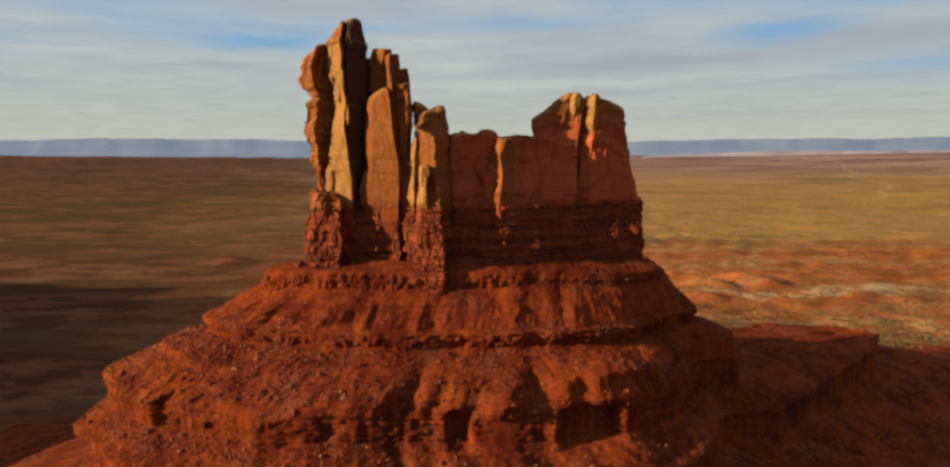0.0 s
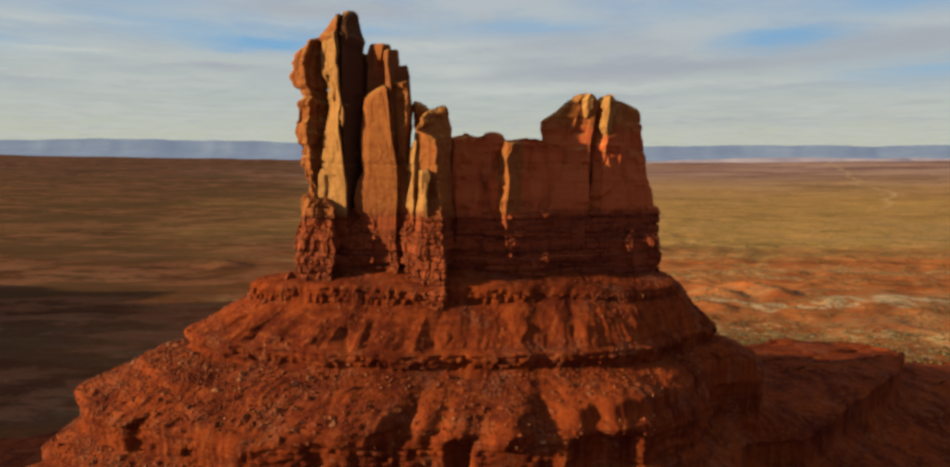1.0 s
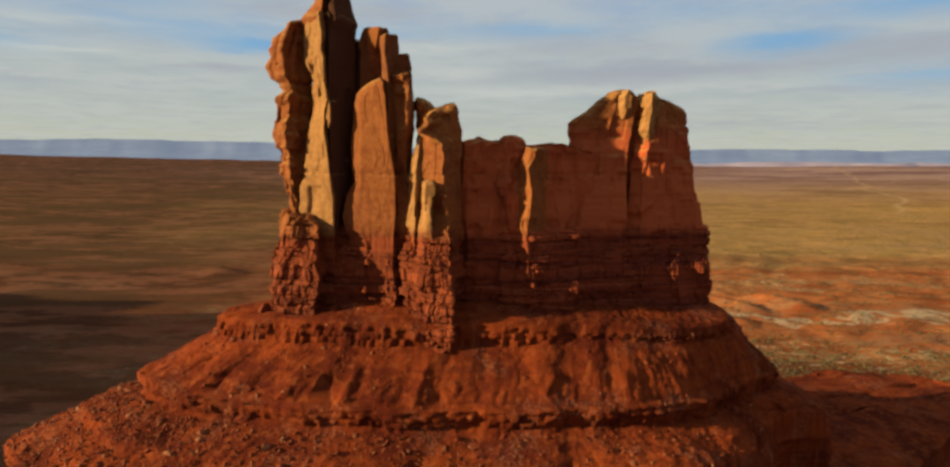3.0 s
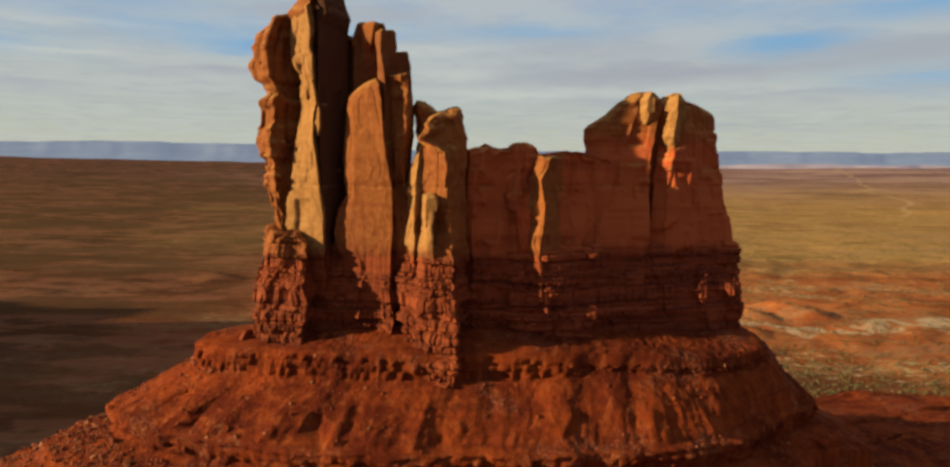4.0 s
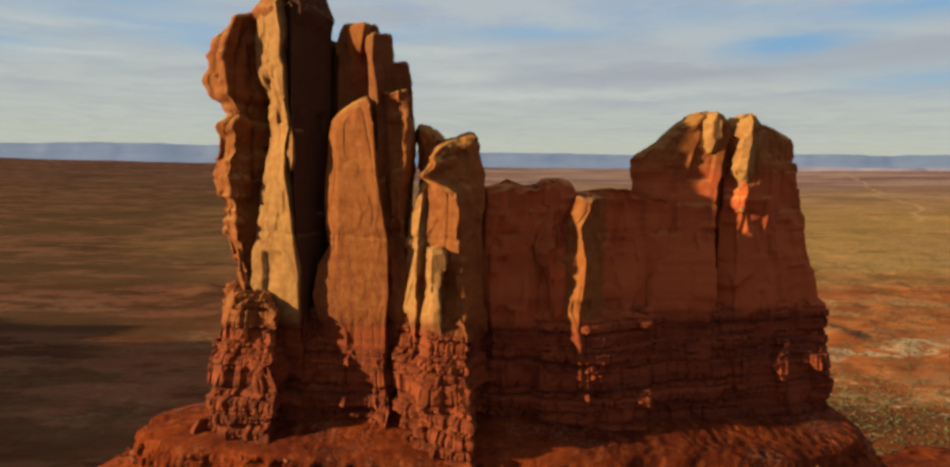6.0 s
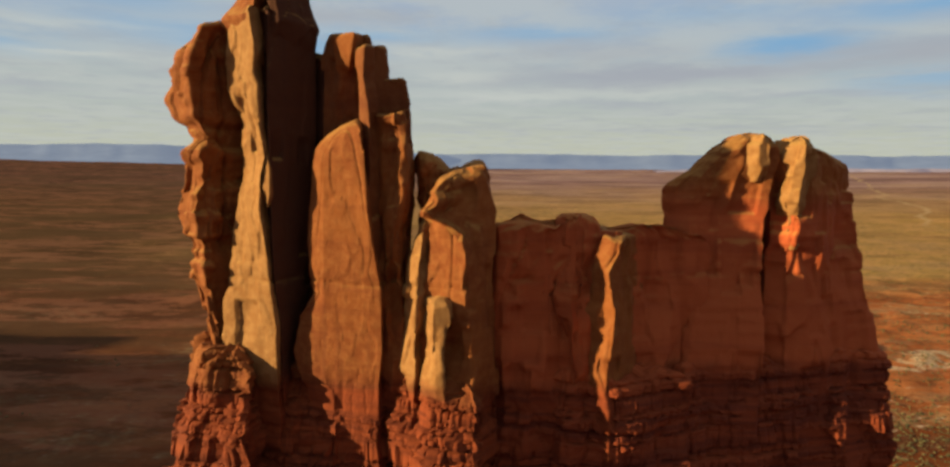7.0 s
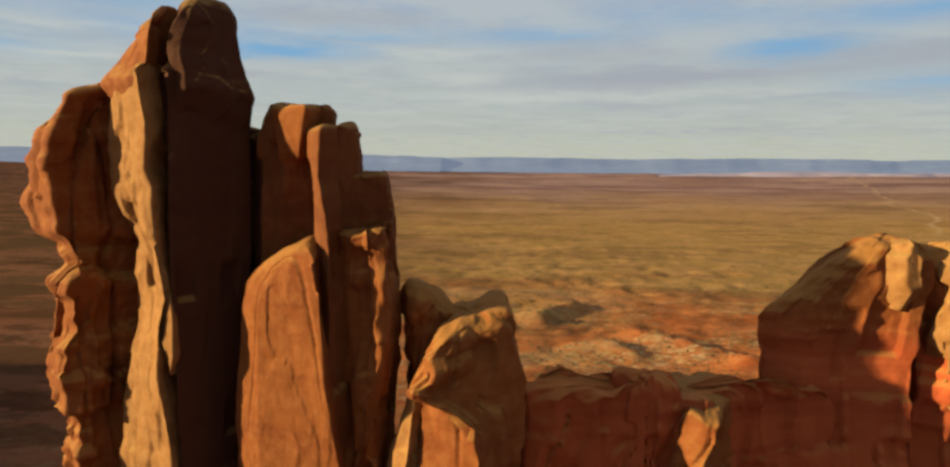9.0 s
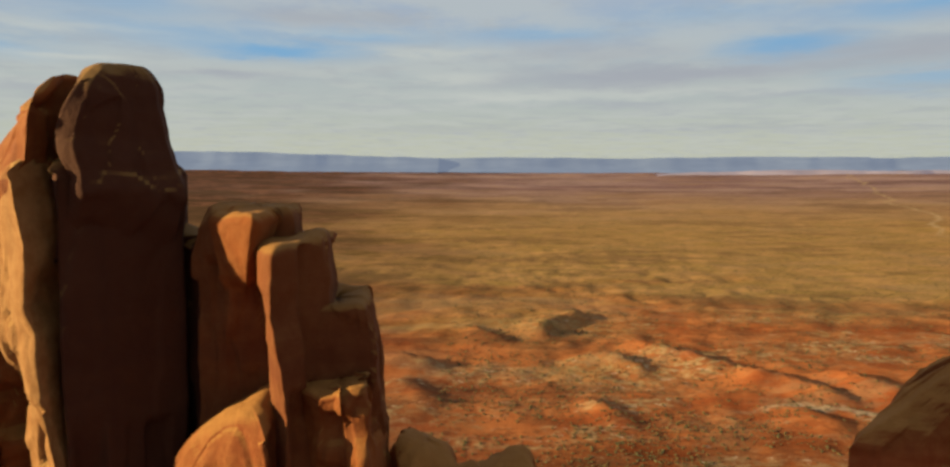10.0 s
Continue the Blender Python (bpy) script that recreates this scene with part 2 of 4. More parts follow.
    height = maths("ADD", small, maths("MULTIPLY", mid, 1.2))
    return colour, height, 0.5


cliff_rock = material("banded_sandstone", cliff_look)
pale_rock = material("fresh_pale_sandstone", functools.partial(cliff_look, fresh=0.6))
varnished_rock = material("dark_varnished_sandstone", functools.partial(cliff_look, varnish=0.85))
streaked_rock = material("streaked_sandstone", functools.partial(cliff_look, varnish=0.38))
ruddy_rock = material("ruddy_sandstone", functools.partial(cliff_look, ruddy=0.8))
red_talus = material("red_talus", talus_look, 1.0, 0.03)
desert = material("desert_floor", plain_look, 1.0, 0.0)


# ---- noise and meshes ----
def lattice(i, j, k, seed):
    h = (i * 374761393 + j * 668265263 + k * 2147483647 + seed * 974634777) & 0xFFFFFFFF
    h = ((h ^ (h >> 13)) * 1274126177) & 0xFFFFFFFF
    return ((h ^ (h >> 16)) & 0xFFFF) / 32767.5 - 1.0


def smooth_noise(p, seed=0):
    """Value noise from -1 to 1 at an array of points."""
    q = np.floor(p).astype(np.int64)
    f = p - q
    f = f * f * f * (f * (f * 6 - 15) + 10)
    out = 0.0
    for a in (0, 1):
        for b in (0, 1):
            for c in (0, 1):
                w = (f[:, 0] if a else 1 - f[:, 0]) * (f[:, 1] if b else 1 - f[:, 1]) * (f[:, 2] if c else 1 - f[:, 2])
                out = out + w * lattice(q[:, 0] + a, q[:, 1] + b, q[:, 2] + c, seed)
    return out


def layers(p, size, octaves=4, seed=0, gain=0.5):
    """Several octaves of noise; size is metres, one for all axes or three."""
    p = p / np.asarray(size, float)
    out, amp, total = 0.0, 1.0, 0.0
    for n in range(octaves):
        out = out + amp * smooth_noise(p * 2.03 ** n + 17.3 * n, seed + 7 * n)
        total += amp
        amp *= gain
    return out / total


def step(lo, hi, v):
    t = np.clip((v - lo) / (hi - lo), 0, 1)
    return t * t * (3 - 2 * t)


def grid_faces(rows, cols, closed):
    """Quads of a grid of rows x cols vertices; closed: the columns run round."""
    r, c = np.meshgrid(np.arange(rows - 1), np.arange(cols if closed else cols - 1), indexing="ij")
    n = (c + 1) % cols
    return np.stack([r * cols + c, r * cols + n, (r + 1) * cols + n, (r + 1) * cols + c], -1).reshape(-1, 4)


def solid(name, verts, faces, mat, parent=None, label="", smooth=True):
    """One mesh object from arrays, under its thing if there is one."""
    data = bpy.data.meshes.new(name)
    data.from_pydata(np.asarray(verts).tolist(), [], [list(map(int, f)) for f in faces])
    data.polygons.foreach_set("use_smooth", [smooth] * len(data.polygons))
    data.materials.append(mat)
    data.update()
    ob = new(name, data)
    ob.parent = parent
    return tagged(ob, label)


# ---- the desert floor ----
# Low banks in the badlands, steep on the east: both ends of the rim, and the height.
BANKS = [(-84, 655, -44, 636, 8), (92, 800, 38, 715, 8), (128, 702, 150, 655, 6), (150, 660, 192, 598, 8), (197, 612, 228, 564, 6), (250, 622, 278, 572, 7),
         (88, 668, 112, 628, 5), (-62, 600, -40, 560, 5), (-20, 742, 8, 700, 5), (60, 560, 82, 530, 4), (-285, 735, -258, 715, 6), (182, 545, 205, 525, 5)]


def banks(x, y):
    """The rims drawn out into gentle backs on one side and steep faces on the other."""
    p = np.stack([x, y, 0 * x], -1)
    near = np.hypot(x - 60, y - 650) < 700
    out = np.zeros(len(x))
    q, wob = p[near], 12 * layers(p[near], 24, 4, 41)
    for x0, y0, x1, y1, tall in BANKS:
        long_ = math.hypot(x1 - x0, y1 - y0)
        ux, uy = (x1 - x0) / long_, (y1 - y0) / long_
        s = (q[:, 0] - x0) * ux + (q[:, 1] - y0) * uy
        n = (q[:, 0] - x0) * -uy + (q[:, 1] - y0) * ux + wob
        ends = step(-12, 8, s) * (1 - step(long_ - 8, long_ + 12, s))
        out[near] = np.maximum(out[near], tall * ends * np.where(n < 0, np.clip(1 + n / (5 * tall), 0, 1), np.clip(1 - n / (1.5 * tall), 0, 1)))
    return out


def floor_height(x, y):
    """Gentle swells, gullied badlands behind the butte, a long rise towards the far mesas."""
    p = np.stack([x, y, 0 * x], -1)
    far = np.hypot(x, y - 150)
    rough = step(300, 480, far) * (1 - step(800, 1400, far)) * step(-260, 0, x + 0.2 * y - 60)
    bent = p + 22 * np.stack([layers(p, 60, 2, 13), layers(p, 60, 2, 14), 0 * x], -1)
    ridged = 1 - np.abs(layers(bent @ np.array([[0.8, -0.6, 0], [0.6, 0.8, 0], [0, 0, 1]]), (62, 20, 50), 4, 11)) * 2.2
    z = -6 + 2.5 * layers(p, 160, 3, 5) + rough * (2.2 * ridged - 1.0) + banks(x, y) + (0.4 + 1.3 * rough) * layers(p, 16, 3, 21)
    z = z + step(900, 2600, far) * 7 * layers(p, (420, 200, 300), 4, 31)
    rise = np.clip(far - 1300, 0, None) / 3500
    return z + 74 * rise ** 1.3


def cells(u, z, su, sz, seed):
    """Irregular tilted plates: how far each point's plate stands out (-1 to 1), and how near the point is to the plate's edge."""
    a, b = u / su, z / sz
    i0, j0 = np.floor(a).astype(np.int64), np.floor(b).astype(np.int64)
    best, second, stand = np.full(len(u), 9.0), np.full(len(u), 9.0), np.zeros(len(u))
    for di in (-1, 0, 1):
        for dj in (-1, 0, 1):
            i, j = i0 + di, j0 + dj
            da = a - i - 0.5 - 0.42 * lattice(i, j, 0 * i, seed)
            db = b - j - 0.5 - 0.42 * lattice(i, j, 0 * i + 1, seed)
            d = np.hypot(da, db)
            face = 0.6 * lattice(i, j, 0 * i + 2, seed) + 2.0 * lattice(i, j, 0 * i + 3, seed) * da + 0.9 * lattice(i, j, 0 * i + 4, seed) * db
            nearer = d < best
            second = np.where(nearer, best, np.minimum(second, d))
            stand = np.where(nearer, face, stand)
            best = np.minimum(best, d)
    return stand, second - best


def bricks(u, z, su, sz, seed):
    """Coursed blocks of uneven length: how far each block stands out (-1 to 1), and the metres to its nearest joint."""
    j = np.floor(z / sz).astype(np.int64)
    a = u / (su * (1 + 0.35 * lattice(j, 0 * j, 0 * j, seed))) + 9.0 * lattice(j, 0 * j + 1, 0 * j, seed)
    i = np.floor(a).astype(np.int64)
    fa, fb = a - i, z / sz - j
    stand = 0.8 * lattice(i, j, 0 * i + 2, seed) + 0.8 * lattice(i, j, 0 * i + 3, seed) * (fa - 0.5)
    return stand, np.minimum(np.minimum(fa, 1 - fa) * su, np.minimum(fb, 1 - fb) * sz)


def spread(lo, hi, near, fine, grow):
    """Grid lines from lo to hi, fine metres apart round near and growing outwards."""
    out = [near]
    for sign, end in ((1, hi), (-1, lo)):
        v, gap = near, fine
        while (v - end) * sign < 0:
            v += sign * gap
            gap *= 1 + grow
            out.append(v)
    return np.array(sorted(out))


gx = spread(-4700, 4700, 120, 5.0, 0.014)
gy = spread(-1500, 4800, 560, 5.0, 0.012)
GX, GY = np.meshgrid(gx, gy)
GZ = floor_height(GX.ravel(), GY.ravel())
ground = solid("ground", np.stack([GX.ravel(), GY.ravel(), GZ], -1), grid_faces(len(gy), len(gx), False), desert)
tagged(ground, "red earth and olive scrub of an open desert plain", "ground", kind="structure")


# ---- the butte ----
butte = tagged(new("butte"), "tall red sandstone butte with ragged pillars above a ledged talus skirt", "rock butte")
butte.location = (2, 198, -6)
butte_base = Matrix.Translation((-2, -198, 6))


def butte_part(name, verts, faces, mat, label="", smooth=True):
    ob = solid(name, verts, faces, mat, butte, label, smooth)
    ob.matrix_parent_inverse = butte_base
    return ob


def ring_points(corners, count, soft):
    """Points along a closed outline, its corners worn round by soft passes; also the distance along it."""
    c = np.array(corners, float)
    side = np.linalg.norm(np.roll(c, -1, 0) - c, axis=1)
    far = np.concatenate([[0], np.cumsum(side)])
    share = np.maximum(2, np.round(count * side / far[-1]).astype(int))
    at = np.concatenate([far[k] + side[k] * np.arange(n) / n for k, n in enumerate(share)])
    loop = np.vstack([c, c[:1]])
    pts = np.stack([np.interp(at, far, loop[:, k]) for k in (0, 1)], -1)
    for _ in range(soft):
        pts = 0.5 * pts + 0.25 * (np.roll(pts, 1, 0) + np.roll(pts, -1, 0))
    return pts, at


def weathered(p, u, out, lower_at=103.0, rough=1.0, seed=0, bedded=1.0):
    """How far the rock stands out at each point: broad plates, cracks and spalls above, broken beds below."""
    z = p[:, 2]
    wob = 1.6 * layers(p, 7, 2, seed + 3)
    low = 1 - step(lower_at - 2.0, lower_at + 2.0, z + 1.6 * wob)
    bend = 1.2 * layers(p, 4.5, 2, seed + 4)
    plate, _ = cells(u + bend, z + 2.2 * bend, 4.6, 8.5, seed + 11)
    chip, edge = cells(u + bend, z + bend, 2.1, 4.6, seed + 12)
    bulge = 0.15 * layers(p, (9, 9, 15), 3, seed)
    crack = -0.7 * np.exp(-(layers(p, (7, 7, 60), 2, seed + 120) / 0.013) ** 2) * step(-0.1, 0.25, layers(p, (14, 14, 22), 1, seed + 121))
    seam_z = z + 0.5 * layers(p, 3.5, 2, 122)
    seam_cut = -0.35 * np.exp(-((seam_z - 116.6) / 0.28) ** 2) + 0.22 * step(116.6, 116.2, seam_z) * step(109, 116, seam_z)
    beds = 0.11 * smooth_noise(np.stack([z / 0.8 + 0.3 * wob, 0 * z, 0 * z], -1), seed + 7) + 0.18 * np.clip(4 * smooth_noise(np.stack([z / 3.1 + 0.3 * wob, p[:, 0] / 60, 0 * z], -1), 9), -1, 1)
    scar = 0.12 * np.clip(6 * layers(p, (3.4, 3.4, 6), 3, seed + 40), -1, 1)
    fine = 0.07 * layers(p, 0.9, 3, seed + 160)
    high = bulge + 0.42 * plate + 0.20 * chip * (layers(p, 9, 1, seed + 13) > -0.1) + scar + crack + bedded * beds + fine
    # Beds of uneven thickness broken into blocks.
    zz = z + 0.7 * layers(p, 12, 2, seed + 5) + 0.7 * np.sin(z * 0.7) + 0.4 * np.sin(z * 1.9)
    bed = np.floor(zz / 1.7).astype(np.int64)
    in_bed = zz / 1.7 - bed
    big, _ = cells(u + bend, z, 4.4, 6.5, seed + 14)
    brick, seam = bricks(u + 0.4 * bend, zz, 1.9, 1.7, seed + 15)
    small, chink = bricks(u + 0.4 * bend, zz, 1.0, 0.85, seed + 16)
    shelf = 0.32 * lattice(bed, 0 * bed, 0 * bed, 2) * (1 + 0.5 * layers(p, 10, 1, seed + 17))
    groove = -0.22 * np.exp(-(np.minimum(in_bed, 1 - in_bed) * 1.7 / 0.2) ** 2) - 0.30 * np.exp(-(seam / 0.16) ** 2) - 0.12 * np.exp(-(chink / 0.12) ** 2)
    broken = 0.42 * big + 0.36 * brick + 0.16 * small + shelf + groove + 0.4 * layers(p, (7, 7, 12), 2, seed + 9)
    return (rough * (low * broken + (1 - low) * high) + max(rough, 0.6) * (1 - low) * seam_cut) * out


def chip_off(P, count, seed, depth, wide, tilt, rows=None):
    """Break flat facets off a grid of points that runs round: each chip is one tilted plane, within a window of the grid."""
    pick = np.random.default_rng(seed)
    tall, round_ = P.shape[:2]
    lo, hi = rows or (3, tall - 3)
    for _ in range(count):
        r, c = int(pick.integers(lo, hi)), int(pick.integers(round_))
        w = int(wide * (0.5 + pick.random()))
        rr = np.arange(max(0, r - 2 * w), min(tall, r + 2 * w + 1))
        cc = np.arange(c - w, c + w + 1) % round_
        q = P[r, c]
        across = P[r, (c + 3) % round_] - P[r, (c - 3) % round_]
        upward = P[min(tall - 1, r + 3), c] - P[max(0, r - 3), c]
        n = np.cross(across, upward)
        size = np.linalg.norm(n)
        if size < 1e-6:
            continue
        n = n / size + tilt * (2 * pick.random(3) - 1) * (1, 1, 0.9)
        n /= np.linalg.norm(n)
        part = P[np.ix_(rr, cc)]
        over = (part - q) @ n + depth * (0.3 + 0.7 * pick.random())
        P[np.ix_(rr, cc)] = part - np.clip(over, 0, 2.2 * depth)[..., None] * n
    return P


def pillar(name, corners, rows, top, cap, label="", lean=(0, 0), seed=0, count=190, gap=0.34, soft=0, rough=1.0, jag=0.35, lower_at=103.0, blunt=0.4, bedded=1.0, mat=None, cut=0.6, moves=None, chips=1.0):
    """A standing body of rock: an outline swept up through rows of (z, dx, dy, widen x, widen y), closed by a worn cap.
    cut: how far its corners wander between the breaks that facet it. moves: corner -> rows of (z, dx, dy) of that corner alone."""
    pick = np.random.default_rng(seed)
    # Long sides get a crease of their own.
    outline, own = [], []
    for k, (a, b) in enumerate(zip(corners, [*corners[1:], corners[0]])):
        outline.append(a)
        own.append(k)
        n = int(math.dist(a, b) / 4.2)
        for m in range(n):
            t = (m + 1) / (n + 1) + 0.12 * (pick.random() - 0.5)
            outline.append((a[0] + t * (b[0] - a[0]), a[1] + t * (b[1] - a[1])))
            own.append(-1)
    c = np.array(outline, float)
    corner_count = len(c)
    side = np.linalg.norm(np.roll(c, -1, 0) - c, axis=1)
    share = np.maximum(3, np.round(count * side / side.sum()).astype(int))
    first = np.repeat(np.arange(corner_count), share)
    part_way = np.concatenate([np.arange(n) / n for n in share])
    mid = c.mean(0)
    rows = np.array(rows, float)
    z0 = rows[0, 0]
    side_z = np.linspace(z0, top - cap, max(8, int((top - cap - z0) / gap)))
    turn = np.linspace(0, 1, max(8, int(cap / gap * 1.6) + 8))[1:] * np.pi / 2
    zs = np.concatenate([side_z, top - cap + cap * np.sin(turn)])
    shrink = np.concatenate([np.ones(len(side_z)), np.maximum(np.cos(turn), 0) ** blunt])
    # Breaks: heights at which the corners step to another place, so that flat facets lie between them.
    moved = np.zeros((len(zs), corner_count, 2))
    for k in range(corner_count):
        breaks = [z0]
        while breaks[-1] < top + 9:
            breaks.append(breaks[-1] + 3.2 + 6.5 * pick.random())
        wide = cut * (1.0 if own[k] >= 0 else 0.75)
        for axis in (0, 1):
            moved[:, k, axis] = np.interp(zs, breaks, wide * (2 * pick.random(len(breaks)) - 1))
        for at, *shift in [] if not moves else [(np.array(moves[own[k]])[:, 0], *np.array(moves[own[k]])[:, 1:].T)] if own[k] in moves else []:
            moved[:, k, 0] = moved[:, k, 0] * 0.4 + np.interp(zs, at, shift[0])
            moved[:, k, 1] = moved[:, k, 1] * 0.4 + np.interp(zs, at, shift[1])
    dx, dy, sx, sy = (np.interp(zs, rows[:, 0], rows[:, k]) for k in (1, 2, 3, 4))
    C = np.empty((len(zs), corner_count, 2))
    C[..., 0] = mid[0] + dx[:, None] + (c[None, :, 0] - mid[0] + moved[..., 0]) * (sx * shrink)[:, None]
    C[..., 1] = mid[1] + dy[:, None] + (c[None, :, 1] - mid[1] + moved[..., 1]) * (sy * shrink)[:, None]
    return rock_body(name, C, zs, shrink, first, part_way, side, mid, top, cap, label, lean, seed, soft, rough, jag, lower_at, bedded, mat, chips)


def crag(name, edges, top, cap, label="", seed=0, lean=(0, 0), count=190, gap=0.34, soft=0, rough=0.5, jag=0.35, lower_at=103.0, blunt=0.4, bedded=1.0, mat=None, cut=0.12, chips=0.4, foot=None):
    """A standing body of rock whose upright edges are drawn one by one: each edge is rows of (z, x, y), or (y, rows of (z, x)) where it keeps to one plane."""
    pick = np.random.default_rng(seed)
    tracks = [np.array([(z, x, e[0]) for z, x in e[1]] if not isinstance(e[0], tuple) else e, float) for e in edges]
    z0 = foot if foot is not None else min(t[0, 0] for t in tracks)
    side_z = np.linspace(z0, top - cap, max(8, int((top - cap - z0) / gap)))
    turn = np.linspace(0, 1, max(8, int(cap / gap * 1.6) + 8))[1:] * np.pi / 2
    zs = np.concatenate([side_z, top - cap + cap * np.sin(turn)])
    shrink = np.concatenate([np.ones(len(side_z)), np.maximum(np.cos(turn), 0) ** blunt])
    place = [np.stack([np.interp(zs, t[:, 0], t[:, 1]), np.interp(zs, t[:, 0], t[:, 2])], -1) for t in tracks]
    lines = []
    for a, b in zip(place, [*place[1:], place[0]]):
        n = int(np.linalg.norm(a.mean(0) - b.mean(0)) / 4.2)
        for m in range(n + 1):
            t = m / (n + 1) + (0.12 * (pick.random() - 0.5) if m else 0)
            breaks = [z0]
            while breaks[-1] < top + 9:
                breaks.append(breaks[-1] + 3.2 + 6.5 * pick.random())
            roam = np.stack([np.interp(zs, breaks, cut * (2 * pick.random(len(breaks)) - 1)) for _ in (0, 1)], -1)
            lines.append(a + t * (b - a) + roam)
    C = np.stack(lines, 1)
    axis = C.mean(1, keepdims=True)
    C = axis + (C - axis) * shrink[:, None, None]
    flat = C[:len(side_z)].mean(0)
    side = np.linalg.norm(np.roll(flat, -1, 0) - flat, axis=1)
    share = np.maximum(3, np.round(count * side / side.sum()).astype(int))
    first = np.repeat(np.arange(len(lines)), share)
    part_way = np.concatenate([np.arange(n) / n for n in share])
    return rock_body(name, C, zs, shrink, first, part_way, side, axis[-1, 0], top, cap, label, lean, seed, soft, rough, jag, lower_at, bedded, mat, chips)


def rock_body(name, C, zs, shrink, first, part_way, side, mid, top, cap, label, lean, seed, soft, rough, jag, lower_at, bedded, mat, chips):
    """The weathered surface swept along the corner lines C, with its worn top."""
    z0, count, corner_count = zs[0], len(first), C.shape[1]
    u = np.concatenate([[0], np.cumsum(side)])[first] + part_way * side[first]
    ring = C[:, first] * (1 - part_way)[None, :, None] + C[:, (first + 1) % corner_count] * part_way[None, :, None]
    for _ in range(soft):
        ring = 0.5 * ring + 0.25 * (np.roll(ring, 1, 1) + np.roll(ring, -1, 1))
    X, Y = ring[..., 0], ring[..., 1]
    Z = np.repeat(zs[:, None], count, 1)
    near_top = step(top - cap - 8, top, Z)
    Z = Z + near_top * (lean[0] * (X - mid[0]) + lean[1] * (Y - mid[1]))
    flat = np.stack([X.ravel(), Y.ravel(), Z.ravel()], -1)
    Z = Z + near_top * jag * 2.0 * layers(flat * (1, 1, 0.2), 3.2, 3, seed + 60).reshape(Z.shape)
    tang = np.roll(ring, -3, 1) - np.roll(ring, 3, 1)
    norm = np.stack([tang[..., 1], -tang[..., 0]], -1) / (np.linalg.norm(tang, axis=2)[..., None] + 1e-9)
    flat = np.stack([X.ravel(), Y.ravel(), Z.ravel()], -1)
    ends = np.repeat(np.minimum(1, shrink + 0.15)[:, None], count, 1).ravel()
    push = weathered(flat, np.tile(u, len(zs)), ends, lower_at, rough, seed, bedded)
    flat[:, :2] += norm.reshape(-1, 2) * push[:, None]
    area = side.sum() * (top - z0)
    grid = chip_off(flat.reshape(len(zs), count, 3), int(chips * area / 9.0), seed + 700, 0.26, 7, 0.24)
    flat = grid.reshape(-1, 3)
    flat = flat + 0.05 * np.stack([layers(flat, 0.8, 2, seed + 161), layers(flat, 0.8, 2, seed + 162), 0 * flat[:, 0]], -1)
    verts = np.vstack([flat, [[X[-1].mean(), Y[-1].mean(), Z[-1].mean()]]])
    faces = [tuple(f) for f in grid_faces(len(zs), count, True)]
    last = (len(zs) - 1) * count
    faces += [(last + k, last + (k + 1) % count, len(verts) - 1) for k in range(count)]
    return butte_part(name, verts, faces, mat or cliff_rock, label, lower_at < 120)


PLAIN = [(94, 0, 0, 1, 1), (160, 0, 0, 1, 1)]
# The western group of tall pillars.
crag("rock_pillar", [[(94, -45, 201), (150, -44.4, 200)],
      (195.0, [(94, -46.6), (106, -47.3), (111, -48.0), (120, -49.5), (129, -50.0), (133, -49.3), (135.2, -48.4), (137.2, -49.7), (140.2, -51.7), (144, -49.7), (145.8, -50.2), (148, -49.4)]),
      (192.4, [(94, -44.5), (108, -45.0), (115, -46.1), (122, -46.6), (129, -46.1), (132.6, -45.5), (135.4, -45.0), (138, -46.6), (145, -47.0), (149, -45.7)]),
      [(94, -42.2, 197.5), (150, -41.8, 197.2)], [(94, -41.6, 200), (150, -41.4, 200)]],
     150.2, 2.4, "overhanging orange pillar with a bedded cap", 1, (0.5, 0), bedded=2.6, rough=1.0, chips=1.0, cut=0.35)
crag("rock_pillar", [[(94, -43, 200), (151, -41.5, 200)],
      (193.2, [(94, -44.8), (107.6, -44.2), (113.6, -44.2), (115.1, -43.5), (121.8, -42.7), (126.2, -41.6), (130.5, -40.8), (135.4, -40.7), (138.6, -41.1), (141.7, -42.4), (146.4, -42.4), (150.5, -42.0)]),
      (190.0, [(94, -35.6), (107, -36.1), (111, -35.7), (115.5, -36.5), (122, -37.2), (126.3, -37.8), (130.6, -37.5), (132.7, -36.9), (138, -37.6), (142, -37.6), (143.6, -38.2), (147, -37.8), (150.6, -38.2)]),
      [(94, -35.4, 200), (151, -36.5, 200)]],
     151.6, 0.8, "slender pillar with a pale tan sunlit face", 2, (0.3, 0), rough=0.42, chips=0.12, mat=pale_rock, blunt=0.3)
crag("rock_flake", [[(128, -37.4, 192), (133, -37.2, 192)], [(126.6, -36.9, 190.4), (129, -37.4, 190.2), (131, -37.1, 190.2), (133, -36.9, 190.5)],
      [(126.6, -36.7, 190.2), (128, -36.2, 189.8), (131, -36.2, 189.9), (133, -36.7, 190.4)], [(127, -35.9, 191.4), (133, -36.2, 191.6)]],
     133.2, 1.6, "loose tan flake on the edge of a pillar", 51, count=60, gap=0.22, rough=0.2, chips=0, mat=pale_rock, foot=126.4)
